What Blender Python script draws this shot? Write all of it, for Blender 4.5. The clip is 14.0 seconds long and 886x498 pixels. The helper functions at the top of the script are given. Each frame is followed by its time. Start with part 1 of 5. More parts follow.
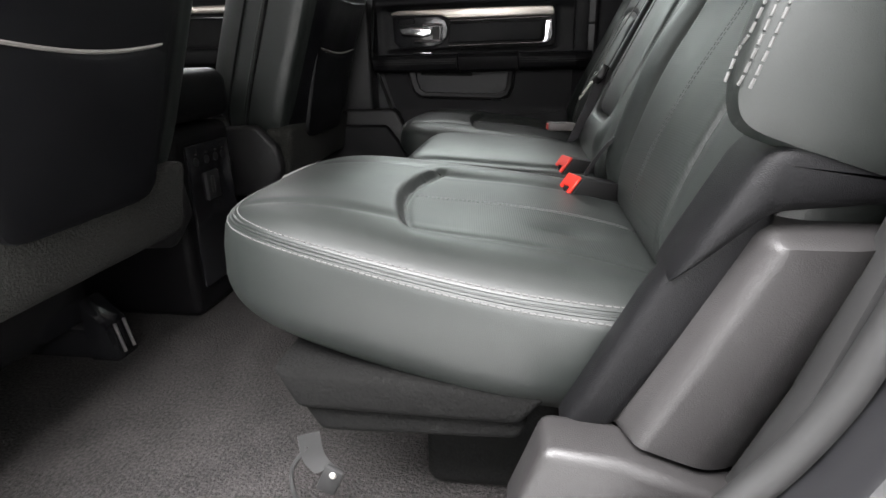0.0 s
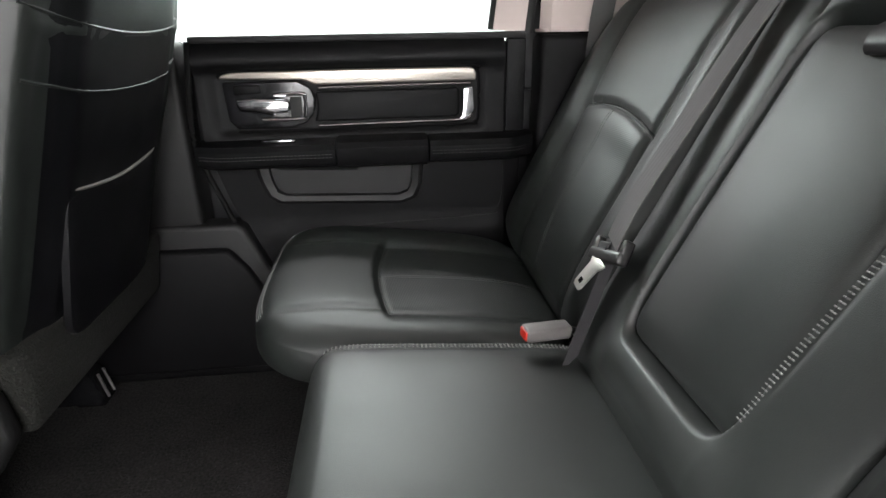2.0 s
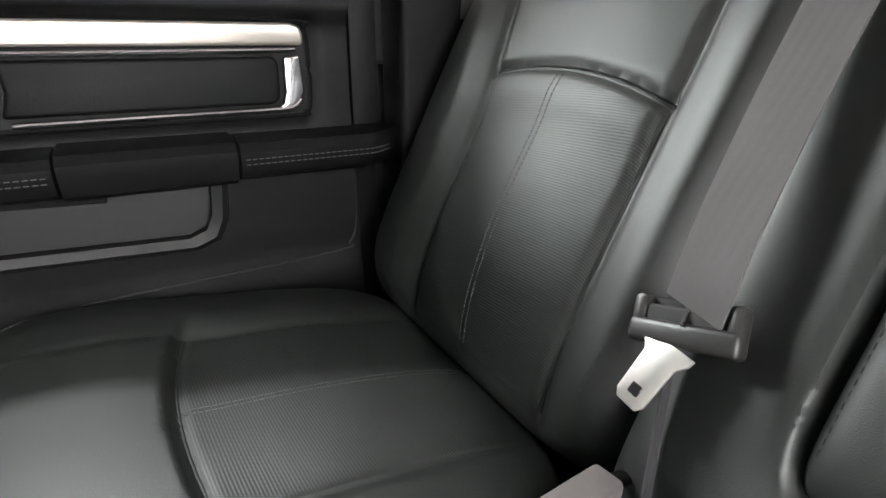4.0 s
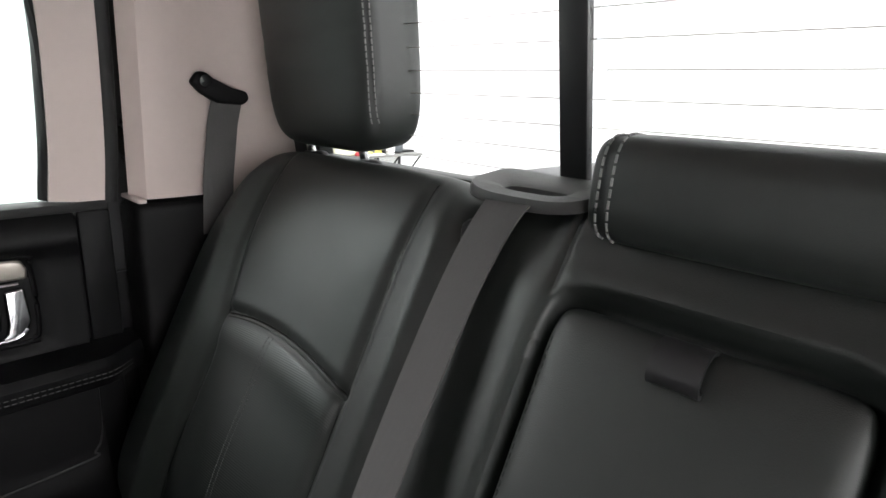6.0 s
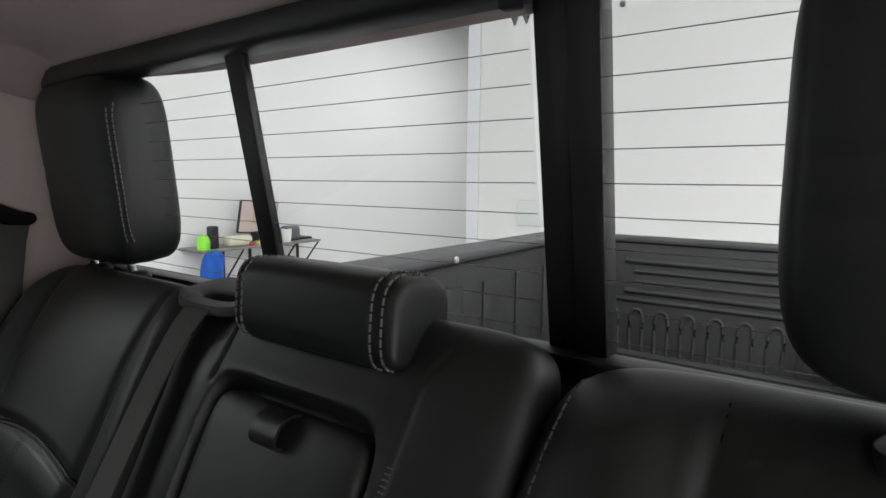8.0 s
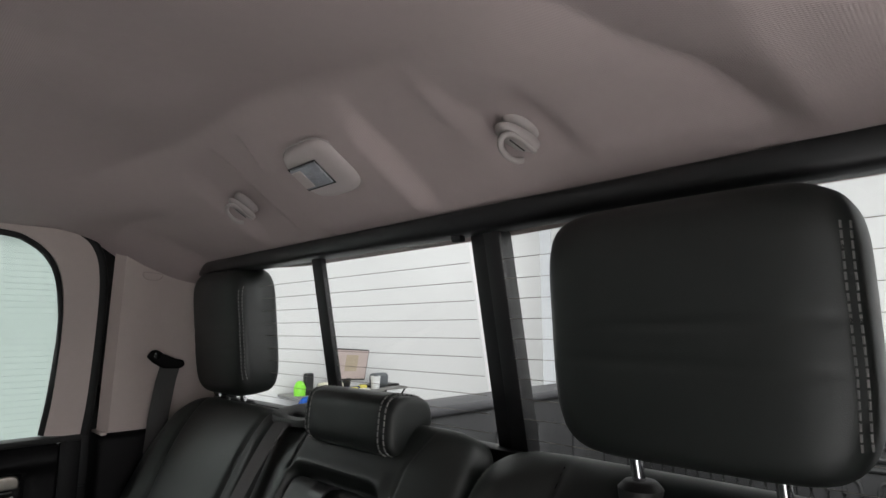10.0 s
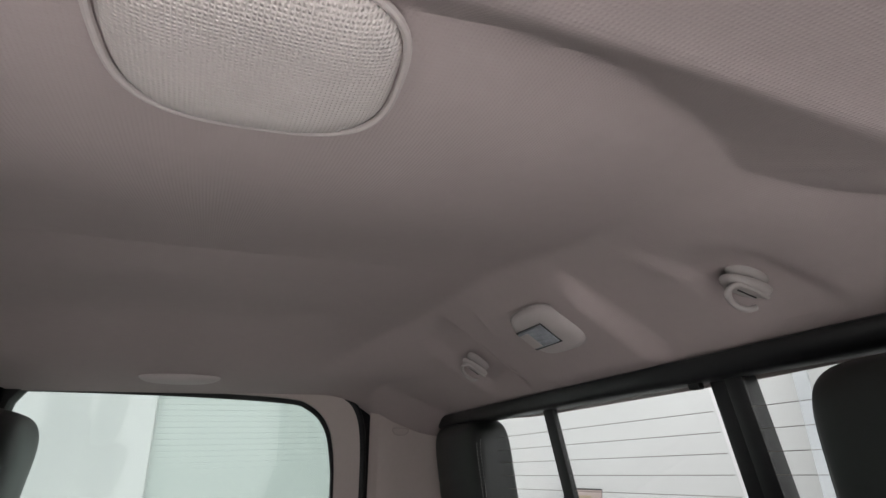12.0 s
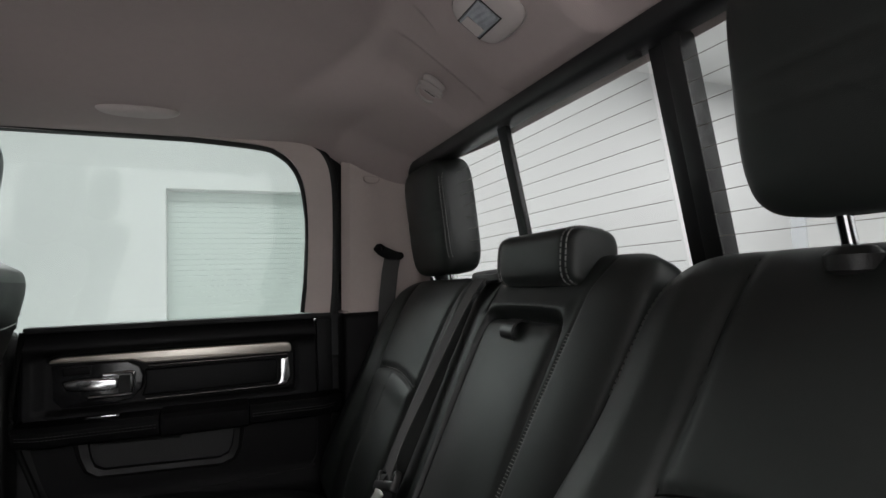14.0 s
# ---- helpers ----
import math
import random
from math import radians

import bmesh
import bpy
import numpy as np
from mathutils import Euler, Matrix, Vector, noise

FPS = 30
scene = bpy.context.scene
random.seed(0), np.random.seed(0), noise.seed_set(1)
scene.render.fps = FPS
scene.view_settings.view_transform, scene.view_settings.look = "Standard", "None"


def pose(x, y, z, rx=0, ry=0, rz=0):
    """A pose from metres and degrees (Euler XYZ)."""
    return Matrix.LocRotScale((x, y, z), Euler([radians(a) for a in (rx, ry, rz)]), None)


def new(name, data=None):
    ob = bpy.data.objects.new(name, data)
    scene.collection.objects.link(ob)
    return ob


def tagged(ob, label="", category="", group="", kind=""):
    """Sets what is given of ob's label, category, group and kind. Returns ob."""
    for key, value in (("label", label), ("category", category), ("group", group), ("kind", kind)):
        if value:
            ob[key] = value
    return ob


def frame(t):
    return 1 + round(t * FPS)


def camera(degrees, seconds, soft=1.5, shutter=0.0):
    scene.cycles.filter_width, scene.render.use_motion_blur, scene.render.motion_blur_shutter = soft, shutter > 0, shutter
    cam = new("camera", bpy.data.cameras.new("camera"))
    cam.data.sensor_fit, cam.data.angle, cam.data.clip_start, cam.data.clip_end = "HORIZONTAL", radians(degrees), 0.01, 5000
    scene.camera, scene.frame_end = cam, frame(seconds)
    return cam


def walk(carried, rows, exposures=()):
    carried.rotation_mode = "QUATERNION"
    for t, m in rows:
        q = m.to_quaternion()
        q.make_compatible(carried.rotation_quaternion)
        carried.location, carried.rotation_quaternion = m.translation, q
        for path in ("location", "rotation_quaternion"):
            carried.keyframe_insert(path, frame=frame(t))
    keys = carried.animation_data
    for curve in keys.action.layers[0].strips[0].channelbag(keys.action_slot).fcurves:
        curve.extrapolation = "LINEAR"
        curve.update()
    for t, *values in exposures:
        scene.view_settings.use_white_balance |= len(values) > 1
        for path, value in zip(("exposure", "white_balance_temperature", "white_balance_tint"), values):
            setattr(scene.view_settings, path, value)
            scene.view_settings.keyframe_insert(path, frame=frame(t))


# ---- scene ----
cam = camera(77.13, 14.0)
ROWS = [
    (0, 0.4229, -1.0571, 0.5159, 70.85, 1.38, 8.10),
    (0.5, 0.3735, -0.9079, 0.5251, 70.20, 1.21, 5.64),
    (1, 0.3507, -0.7451, 0.5687, 69.46, 1.11, 2.30),
    (1.5, 0.3001, -0.5631, 0.6507, 68.83, 0.62, -2.19),
    (2, 0.3060, -0.3727, 0.7258, 68.35, 0.91, -6.39),
    (2.2, 0.3073, -0.3016, 0.7496, 67.95, 0.64, -7.89),
    (4.3, 0.2966, 0.0545, 0.6279, 69.52, -0.26, -31.31),
    (4.5, 0.2978, 0.0587, 0.6585, 69.55, -0.51, -32.81),
    (5, 0.3135, 0.0421, 0.7348, 69.31, -1.03, -36.94),
    (5.5, 0.3542, -0.0051, 0.8177, 70.59, -1.55, -40.70),
    (6, 0.3809, -0.0523, 0.8712, 74.74, -2.27, -45.88),
    (6.5, 0.4048, -0.0979, 0.8998, 76.90, -2.26, -50.37),
    (7, 0.4237, -0.1609, 0.9233, 79.07, -1.29, -52.74),
    (7.5, 0.4254, -0.2236, 0.9272, 82.03, -1.26, -54.46),
    (7.7, 0.4312, -0.2619, 0.9237, 82.60, -0.89, -54.83),
    (9.8, 0.2883, -0.6077, 0.9443, 93.24, 0.89, -49.56),
    (10, 0.2677, -0.6190, 0.9382, 98.17, 0.18, -45.49),
    (10.5, 0.2387, -0.6304, 0.9577, 104.00, 1.28, -36.59),
    (11, 0.2223, -0.6536, 0.9711, 107.94, 1.49, -31.31),
    (11.5, 0.2087, -0.6599, 0.9731, 110.64, 1.56, -27.17),
    (12, 0.2115, -0.6589, 0.9704, 111.47, 1.80, -23.50),
    (12.5, 0.2435, -0.6513, 0.9624, 111.44, 2.50, -22.05),
    (13, 0.2864, -0.6342, 0.9134, 110.92, 2.65, -22.26),
    (13.5, 0.3103, -0.6230, 0.8397, 101.87, 2.17, -22.51),
    (14, 0.3182, -0.6464, 0.7799, 93.67, 2.05, -22.64),
]
EXPOSURES = [(0, 0.80), (1.0, 1.25), (1.5, 1.58), (2.0, 1.77), (4.5, 2.44), (5.5, 1.85), (6.0, 1.38), (6.5, 0.15), (7.0, -0.18), (7.7, -0.25), (9.8, -0.15), (10.5, -0.22), (11, -0.2), (12, -0.28), (13, -0.4), (14, -0.4)]
walk(cam, [(t, pose(x, y, z, rx, ry, rz)) for t, x, y, z, rx, ry, rz in ROWS], EXPOSURES)
# unseen hall lamps, placed and aimed to suit the light inside the cab
# x, y, z, length, width, tip, watts
LAMPS = [(1.7, -5.3, 2.5, 4.6, 1.3, 62, 115), (0.6, -3.6, 3.5, 5.0, 0.6, -62, 190), (-0.6, -2.0, 2.9, 3.6, 1.8, 0, 590), (-0.9, 4.8, 3.3, 4.8, 1.5, -60, 190),
         (-0.4, 3.2, 3.8, 3.2, 0.5, 24, 60), (3.4, 3.9, 3.8, 3.2, 0.5, 42, 16), (8.0, 3.5, 3.86, 3.2, 0.5, 0, 200)]
# ---- world and light: a bright white workshop hall around the truck ----
world = bpy.data.worlds.new("world")
scene.world = world
world.use_nodes = True
wb = world.node_tree.nodes["Background"]
wb.inputs[0].default_value = (0.75, 0.80, 0.82, 1)
wb.inputs[1].default_value = 0.05


def hall_lamp(x, y, z, sx, sy, tip, watts):
    data = bpy.data.lights.new("unseen_area_light", "AREA")
    data.shape, data.size, data.size_y, data.energy = "RECTANGLE", sx, sy, watts
    data.color = (1.0, 0.98, 0.995)
    ob = new("hall_light", data)
    ob.matrix_world = pose(x, y, z, tip, 0, 0)
    return tagged(ob, "unseen white area light added for the workshop hall", "strip light", "hall lights")


for row in LAMPS:
    hall_lamp(*row)

# Unseen fill light added ahead of the truck; the front wall has no gate
data = bpy.data.lights.new("front_fill_light", "AREA")
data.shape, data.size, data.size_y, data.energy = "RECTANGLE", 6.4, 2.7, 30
gate = new("front_fill_light", data)
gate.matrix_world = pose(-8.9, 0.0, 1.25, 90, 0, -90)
tagged(gate, "added unseen fill light ahead of the truck", "gate", kind="structure")

# ---- helpers ----
CY = 0.04   # middle of the cab


def step(a, b, x):
    t = np.clip((np.asarray(x, float) - a) / (b - a), 0, 1)
    return t * t * (3 - 2 * t)


def bell(x, w):
    return np.exp(-(np.asarray(x, float) / w) ** 2)


HOME = {}


def thing(name, loc, label, category, group="", kind=""):
    ob = new(name)
    ob.location, ob.empty_display_size = loc, 0.05
    HOME[ob.name] = Vector(loc)
    return tagged(ob, label, category, group, kind)


def link(name, me, mat, parent=None, label="", smooth=True):
    me.materials.append(mat)
    if smooth:
        me.shade_smooth()
    ob = new(name, me)
    if parent is not None:
        ob.parent = parent
        ob.matrix_parent_inverse = Matrix.Translation(-HOME.get(parent.name, Vector((0, 0, 0))))
    if label:
        ob["label"] = label
    return ob


def part(name, geo, mat, parent=None, label="", smooth=True, sharp=40):
    """geo: a bmesh, or (verts, faces)."""
    me = bpy.data.meshes.new(name)
    if isinstance(geo, bmesh.types.BMesh):
        geo.to_mesh(me)
        geo.free()
    else:
        me.from_pydata([tuple(v) for v in geo[0]], [], geo[1])
        me.update()
    ob = link(name, me, mat, parent, label, smooth)
    if smooth and sharp:
        me.set_sharp_from_angle(angle=radians(sharp))
    return ob


def rbox(bm, lo, hi, bevel=0.004, seg=2, m=None):
    """A box from corner lo to corner hi with rounded edges."""
    lo, hi = Vector(lo), Vector(hi)
    t = bmesh.new()
    bmesh.ops.create_cube(t, size=1)
    for v in t.verts:
        v.co = Vector(((lo[i] + hi[i]) / 2 + v.co[i] * (hi[i] - lo[i])) for i in range(3))
    if bevel:
        bmesh.ops.bevel(t, geom=t.edges[:], offset=bevel, segments=seg, affect="EDGES", profile=0.5)
    join(bm, t, m)
    return bm


def join(bm, t, m=None):
    if m is not None:
        t.transform(m)
    me = bpy.data.meshes.new("tmp")
    t.to_mesh(me)
    t.free()
    bm.from_mesh(me)
    bpy.data.meshes.remove(me)


def box(lo, hi, bevel=0.004, seg=2, m=None):
    return rbox(bmesh.new(), lo, hi, bevel, seg, m)


def prism(pts, d, bevel=0.003, seg=2, bm=None):
    """A plate: the polygon pts (3D, flat) pushed along d, edges rounded."""
    t = bmesh.new()
    d = Vector(d)
    vs = [t.verts.new(p) for p in pts]
    face = t.faces.new(vs)
    ex = bmesh.ops.extrude_face_region(t, geom=[face])
    bmesh.ops.translate(t, vec=d, verts=[v for v in ex["geom"] if isinstance(v, bmesh.types.BMVert)])
    bmesh.ops.recalc_face_normals(t, faces=t.faces[:])
    if bevel:
        flat = [e for e in t.edges if len(e.link_faces) == 2 and e.calc_face_angle(0) > 0.6]
        bmesh.ops.bevel(t, geom=flat, offset=bevel, segments=seg, affect="EDGES", profile=0.5)
    if bm is None:
        return t
    join(bm, t)
    return bm


def curve_pts(ctrl, n=24, closed=False):
    """Catmull-Rom line through the control points."""
    c = [np.array(p, float) for p in ctrl]
    out = []
    k = len(c)
    segs = k if closed else k - 1
    for i in range(segs):
        p0 = c[(i - 1) % k] if closed or i > 0 else 2 * c[0] - c[1]
        p1, p2 = c[i], c[(i + 1) % k]
        p3 = c[(i + 2) % k] if closed or i < k - 2 else 2 * c[-1] - c[-2]
        for j in range(n):
            t = j / n
            out.append(0.5 * (2 * p1 + (p2 - p0) * t + (2 * p0 - 5 * p1 + 4 * p2 - p3) * t * t + (3 * p1 - p0 - 3 * p2 + p3) * t ** 3))
    if not closed:
        out.append(c[-1])
    return out


def tube(pts, r, n=8, closed=False, flat=1.0, up=(0, 0, 1)):
    """A round or flattened bar along the points."""
    P = [np.array(p, float) for p in pts]
    V, F, k = [], [], len(P)
    up = np.array(up, float)
    for i in range(k):
        d = P[(i + 1) % k] - P[i - 1] if closed else P[min(i + 1, k - 1)] - P[max(i - 1, 0)]
        d /= np.linalg.norm(d) + 1e-9
        a = np.cross(d, up)
        if np.linalg.norm(a) < 1e-3:
            a = np.cross(d, (1, 0, 0.3))
        a /= np.linalg.norm(a)
        b = np.cross(a, d)
        for j in range(n):
            w = 2 * math.pi * j / n
            V.append(P[i] + r * (math.cos(w) * a + flat * math.sin(w) * b))
    for i in range(k if closed else k - 1):
        for j in range(n):
            i2, j2 = (i + 1) % k, (j + 1) % n
            F.append((i * n + j, i * n + j2, i2 * n + j2, i2 * n + j))
    if not closed:
        F += [tuple(range(n - 1, -1, -1)), tuple((k - 1) * n + j for j in range(n))]
    return V, F


def merge(*geos):
    V, F = [], []
    for v, f in geos:
        o = len(V)
        V += list(v)
        F += [tuple(i + o for i in q) for q in f]
    return V, F


def ribbon(pts, side, thick=0.0012):
    """A flat strap: points along its middle, side the half-width vector of each."""
    V, F = [], []
    P = [np.array(p, float) for p in pts]
    S = [np.array(s, float) for s in (side if hasattr(side[0], "__len__") else [side] * len(P))]
    k = len(P)
    for i in range(k):
        d = P[min(i + 1, k - 1)] - P[max(i - 1, 0)]
        nn = np.cross(d, S[i])
        nn = nn / (np.linalg.norm(nn) + 1e-9) * thick / 2
        V += [P[i] - S[i] - nn, P[i] + S[i] - nn, P[i] + S[i] + nn, P[i] - S[i] + nn]
    for i in range(k - 1):
        for j in range(4):
            j2 = (j + 1) % 4
            F.append((4 * i + j, 4 * i + j2, 4 * i + 4 + j2, 4 * i + 4 + j))
    F += [(3, 2, 1, 0), tuple(4 * (k - 1) + j for j in range(4))]
    return V, F


def stitches(pts, length=0.0055, gap=0.0025, r=0.0007, lift=(0, 0, 0), flat=1.0):
    """Thread: short flat dashes along a line."""
    P = np.array([np.array(p, float) + np.array(lift) for p in pts])
    seg = np.linalg.norm(np.diff(P, axis=0), axis=1)
    s = np.concatenate([[0], np.cumsum(seg)])
    out, a = [], 0.0
    at = lambda q: np.array([np.interp(q, s, P[:, i]) for i in range(3)])
    while a + length < s[-1]:
        out.append(tube([at(a), at(a + length * 0.5), at(a + length)], r, 6, flat=flat))
        a += length + gap
    return merge(*out)


class Pad:
    """An upholstered pad: a closed cushion over a rounded rectangle, P its middle, U and V its half-sides, front and back its swell."""

    def __init__(self, P, U, V, front, back=0.02, p=6, q=5, extra=None, warp=None, n=56, m=56):
        self.P, self.U, self.V = (np.array(a, float) for a in (P, U, V))
        self.N = np.cross(self.U, self.V)
        self.N /= np.linalg.norm(self.N)
        self.front, self.back, self.p, self.q, self.extra, self.warp = front, back, p, q, extra, warp
        self.n, self.m = n, m

    def place(self, X, Y, side=1):
        s = np.clip((np.abs(X) ** self.p + np.abs(Y) ** self.p) ** (1 / self.p), 0, 1)
        h = np.clip(1 - s ** self.q, 0, 1) ** (1 / self.q)
        d = h * self.front if side > 0 else -h * self.back
        if side > 0 and self.extra is not None:
            d = d + self.extra(X, Y) * np.clip((1 - s) * 7, 0, 1)
        x, y = self.warp(X, Y) if self.warp else (X, Y)
        return self.P + x[..., None] * self.U + y[..., None] * self.V + d[..., None] * self.N

    def on(self, line, lift=0.0005):
        L = np.array(line, float)
        return list(self.place(L[:, 0], L[:, 1]) + lift * self.N)

    def geo(self):
        g = lambda k: 0.45 * np.linspace(-1, 1, k) + 0.55 * np.sin(np.linspace(-1, 1, k) * math.pi / 2)
        A, B = np.meshgrid(g(self.n), g(self.m), indexing="ij")
        s = np.maximum(np.abs(A), np.abs(B))
        r = (np.abs(A) ** self.p + np.abs(B) ** self.p) ** (1 / self.p)
        k = np.where(r > 1e-9, s / np.maximum(r, 1e-9), 1)
        X, Y = A * k, B * k
        n, m = self.n, self.m
        V = list(self.place(X, Y).reshape(-1, 3)) + list(self.place(X, Y, -1).reshape(-1, 3))
        edge = lambda i, j: i in (0, n - 1) or j in (0, m - 1)
        front = lambda i, j: i * m + j
        rear = lambda i, j: i * m + j if edge(i, j) else n * m + i * m + j
        F = []
        for i in range(n - 1):
            for j in range(m - 1):
                F.append((front(i, j), front(i + 1, j), front(i + 1, j + 1), front(i, j + 1)))
                F.append((rear(i, j), rear(i, j + 1), rear(i + 1, j + 1), rear(i + 1, j)))
        used = sorted({i for f in F for i in f})
        back = {o: i for i, o in enumerate(used)}
        return [V[i] for i in used], [tuple(back[i] for i in f) for f in F]


def patch(pad, xa, xb, y0, ytop, lift=0.004, n=90, m=90):
    """An inset panel that lies on a pad, its edges tucked in."""
    s, t = np.meshgrid(np.linspace(0, 1, n), np.linspace(0, 1, m), indexing="ij")
    X = xa + (xb - xa) * s
    Y = y0 + (ytop(X) - y0) * t
    k = 0.025
    prof = step(0, k, s) * step(0, k, 1 - s) * step(0, k, t) * step(0, k, 1 - t)
    P = pad.place(X, Y) + ((lift + 0.0008) * prof - 0.0008)[..., None] * pad.N
    V = list(P.reshape(-1, 3))
    F = [(i * m + j, (i + 1) * m + j, (i + 1) * m + j + 1, i * m + j + 1) for i in range(n - 1) for j in range(m - 1)]
    return V, F


def ladder(pts, across, step_len=0.0042, r=0.0007):
    """Zip-like seam: two rows of short cross stitches along a line."""
    P = np.array(pts, float)
    s = np.concatenate([[0], np.cumsum(np.linalg.norm(np.diff(P, axis=0), axis=1))])
    A = np.array(across, float)
    out = []
    for q in np.arange(0.002, s[-1], step_len):
        p = np.array([np.interp(q, s, P[:, i]) for i in range(3)])
        for g in (-1, 1):
            out.append(tube([p + A * 0.15 * g, p + A * g], r, 5))
    return merge(*out)


def lathe(profile, n=24, m=None):
    """Turned shape round z from (radius, height) pairs."""
    V, F, k = [], [], len(profile)
    for r, z in profile:
        for j in range(n):
            w = 2 * math.pi * j / n
            V.append(Vector((r * math.cos(w), r * math.sin(w), z)))
    for i in range(k - 1):
        for j in range(n):
            j2 = (j + 1) % n
            F.append((i * n + j, i * n + j2, i * n + n + j2, i * n + n + j))
    F += [tuple(range(n - 1, -1, -1)), tuple((k - 1) * n + j for j in range(n))]
    if m is not None:
        V = [m @ v for v in V]
    return V, F


def grid(f, us, vs):
    """An open sheet of points f(u, v)."""
    V = [f(u, v) for u in us for v in vs]
    k = len(vs)
    return V, [(i * k + j, (i + 1) * k + j, (i + 1) * k + j + 1, i * k + j + 1) for i in range(len(us) - 1) for j in range(k - 1)]


# ---- materials ----
def mat(name, colour, rough=0.5, metal=0.0, vary=0.15, scale=12.0, grain=None, bump=0.0, wear=0.0, coat=0.0, sheen=0.0, spec=0.5, soft=0.05, ior=1.5, fine=0.3, deep=0.001):
    """A painted, moulded or woven surface: colour varied at two scales, roughness varied, fine relief. grain: (kind, scale)."""
    ma = bpy.data.materials.new(name)
    ma.use_nodes = True
    nt = ma.node_tree
    b = nt.nodes["Principled BSDF"]
    N, L = nt.nodes.new, nt.links.new
    b.inputs["Metallic"].default_value = metal
    b.inputs["Coat Weight"].default_value = coat
    b.inputs["Sheen Weight"].default_value = sheen
    b.inputs["Specular IOR Level"].default_value = spec
    b.inputs["IOR"].default_value = ior
    tc = N("ShaderNodeTexCoord")
    n1 = N("ShaderNodeTexNoise")
    n1.inputs["Scale"].default_value, n1.inputs["Detail"].default_value = scale, 6
    L(tc.outputs["Object"], n1.inputs["Vector"])
    n2 = N("ShaderNodeTexNoise")
    n2.inputs["Scale"].default_value, n2.inputs["Detail"].default_value = scale * 14, 4
    L(tc.outputs["Object"], n2.inputs["Vector"])
    add = N("ShaderNodeMath")
    add.operation = "MULTIPLY_ADD"
    L(n1.outputs["Fac"], add.inputs[0])
    add.inputs[1].default_value = 1 - fine
    half = N("ShaderNodeMath")
    half.operation = "MULTIPLY"
    L(n2.outputs["Fac"], half.inputs[0])
    half.inputs[1].default_value = fine
    L(half.outputs[0], add.inputs[2])
    ramp = N("ShaderNodeValToRGB")
    ramp.color_ramp.elements[0].position, ramp.color_ramp.elements[1].position = 0.3, 0.7
    c = np.array(colour)
    lo, hi = c * (1 - vary), np.minimum(c * (1 + vary), 1)
    ramp.color_ramp.elements[0].color = (*lo, 1)
    ramp.color_ramp.elements[1].color = (*hi, 1)
    L(add.outputs[0], ramp.inputs[0])
    L(ramp.outputs[0], b.inputs["Base Color"])
    rr = N("ShaderNodeMapRange")
    rr.inputs["From Min"].default_value, rr.inputs["From Max"].default_value = 0.3, 0.7
    rr.inputs["To Min"].default_value, rr.inputs["To Max"].default_value = max(rough - 0.06 - wear, 0.02), min(rough + 0.06 + wear, 1)
    L(n1.outputs["Fac"], rr.inputs["Value"])
    L(rr.outputs[0], b.inputs["Roughness"])
    if bump:
        height = n2.outputs["Fac"]
        if grain:
            kind, gs = grain[:2]
            if kind == "cells":
                g = N("ShaderNodeTexVoronoi")
                g.inputs["Scale"].default_value = gs
                L(tc.outputs["Object"], g.inputs["Vector"])
                height = g.outputs["Distance"]
            elif kind == "ribs":
                # straight fine ribs across the seat, gs the pitch
                dot = N("ShaderNodeVectorMath")
                dot.operation = "DOT_PRODUCT"
                dot.inputs[1].default_value = grain[2] if len(grain) > 2 else (0.85, 0.06, 0.50)
                L(tc.outputs["Object"], dot.inputs[0])
                mul, sn = N("ShaderNodeMath"), N("ShaderNodeMath")
                mul.operation, sn.operation = "MULTIPLY", "SINE"
                mul.inputs[1].default_value = 2 * math.pi / gs
                L(dot.outputs["Value"], mul.inputs[0])
                L(mul.outputs[0], sn.inputs[0])
                height = sn.outputs[0]
            elif kind == "weave":
                a, c2 = N("ShaderNodeTexWave"), N("ShaderNodeTexWave")
                a.bands_direction, c2.bands_direction = "X", "Y"
                for g in (a, c2):
                    g.inputs["Scale"].default_value = gs
                    g.inputs["Distortion"].default_value = 0.4
                    L(tc.outputs["Object"], g.inputs["Vector"])
                mx = N("ShaderNodeMath")
                mx.operation = "MULTIPLY"
                L(a.outputs["Fac"], mx.inputs[0])
                L(c2.outputs["Fac"], mx.inputs[1])
                height = mx.outputs[0]
            elif kind == "noise":
                g = N("ShaderNodeTexNoise")
                g.inputs["Scale"].default_value, g.inputs["Detail"].default_value = gs, 3
                L(tc.outputs["Object"], g.inputs["Vector"])
                height = g.outputs["Fac"]
        bp = N("ShaderNodeBump")
        bp.inputs["Strength"].default_value = min(bump, 1.0)
        bp.inputs["Distance"].default_value = deep
        L(height, bp.inputs["Height"])
        if soft:
            sb = N("ShaderNodeBump")
            sb.inputs["Strength"].default_value, sb.inputs["Distance"].default_value = soft, 0.003
            L(n1.outputs["Fac"], sb.inputs["Height"])
            L(sb.outputs[0], bp.inputs["Normal"])
        L(bp.outputs[0], b.inputs["Normal"])
    return ma


def glow(name, colour, strength):
    ma = mat(name, colour, 0.4, vary=0.05)
    b = ma.node_tree.nodes["Principled BSDF"]
    b.inputs["Emission Color"].default_value = (*colour, 1)
    b.inputs["Emission Strength"].default_value = strength
    return ma


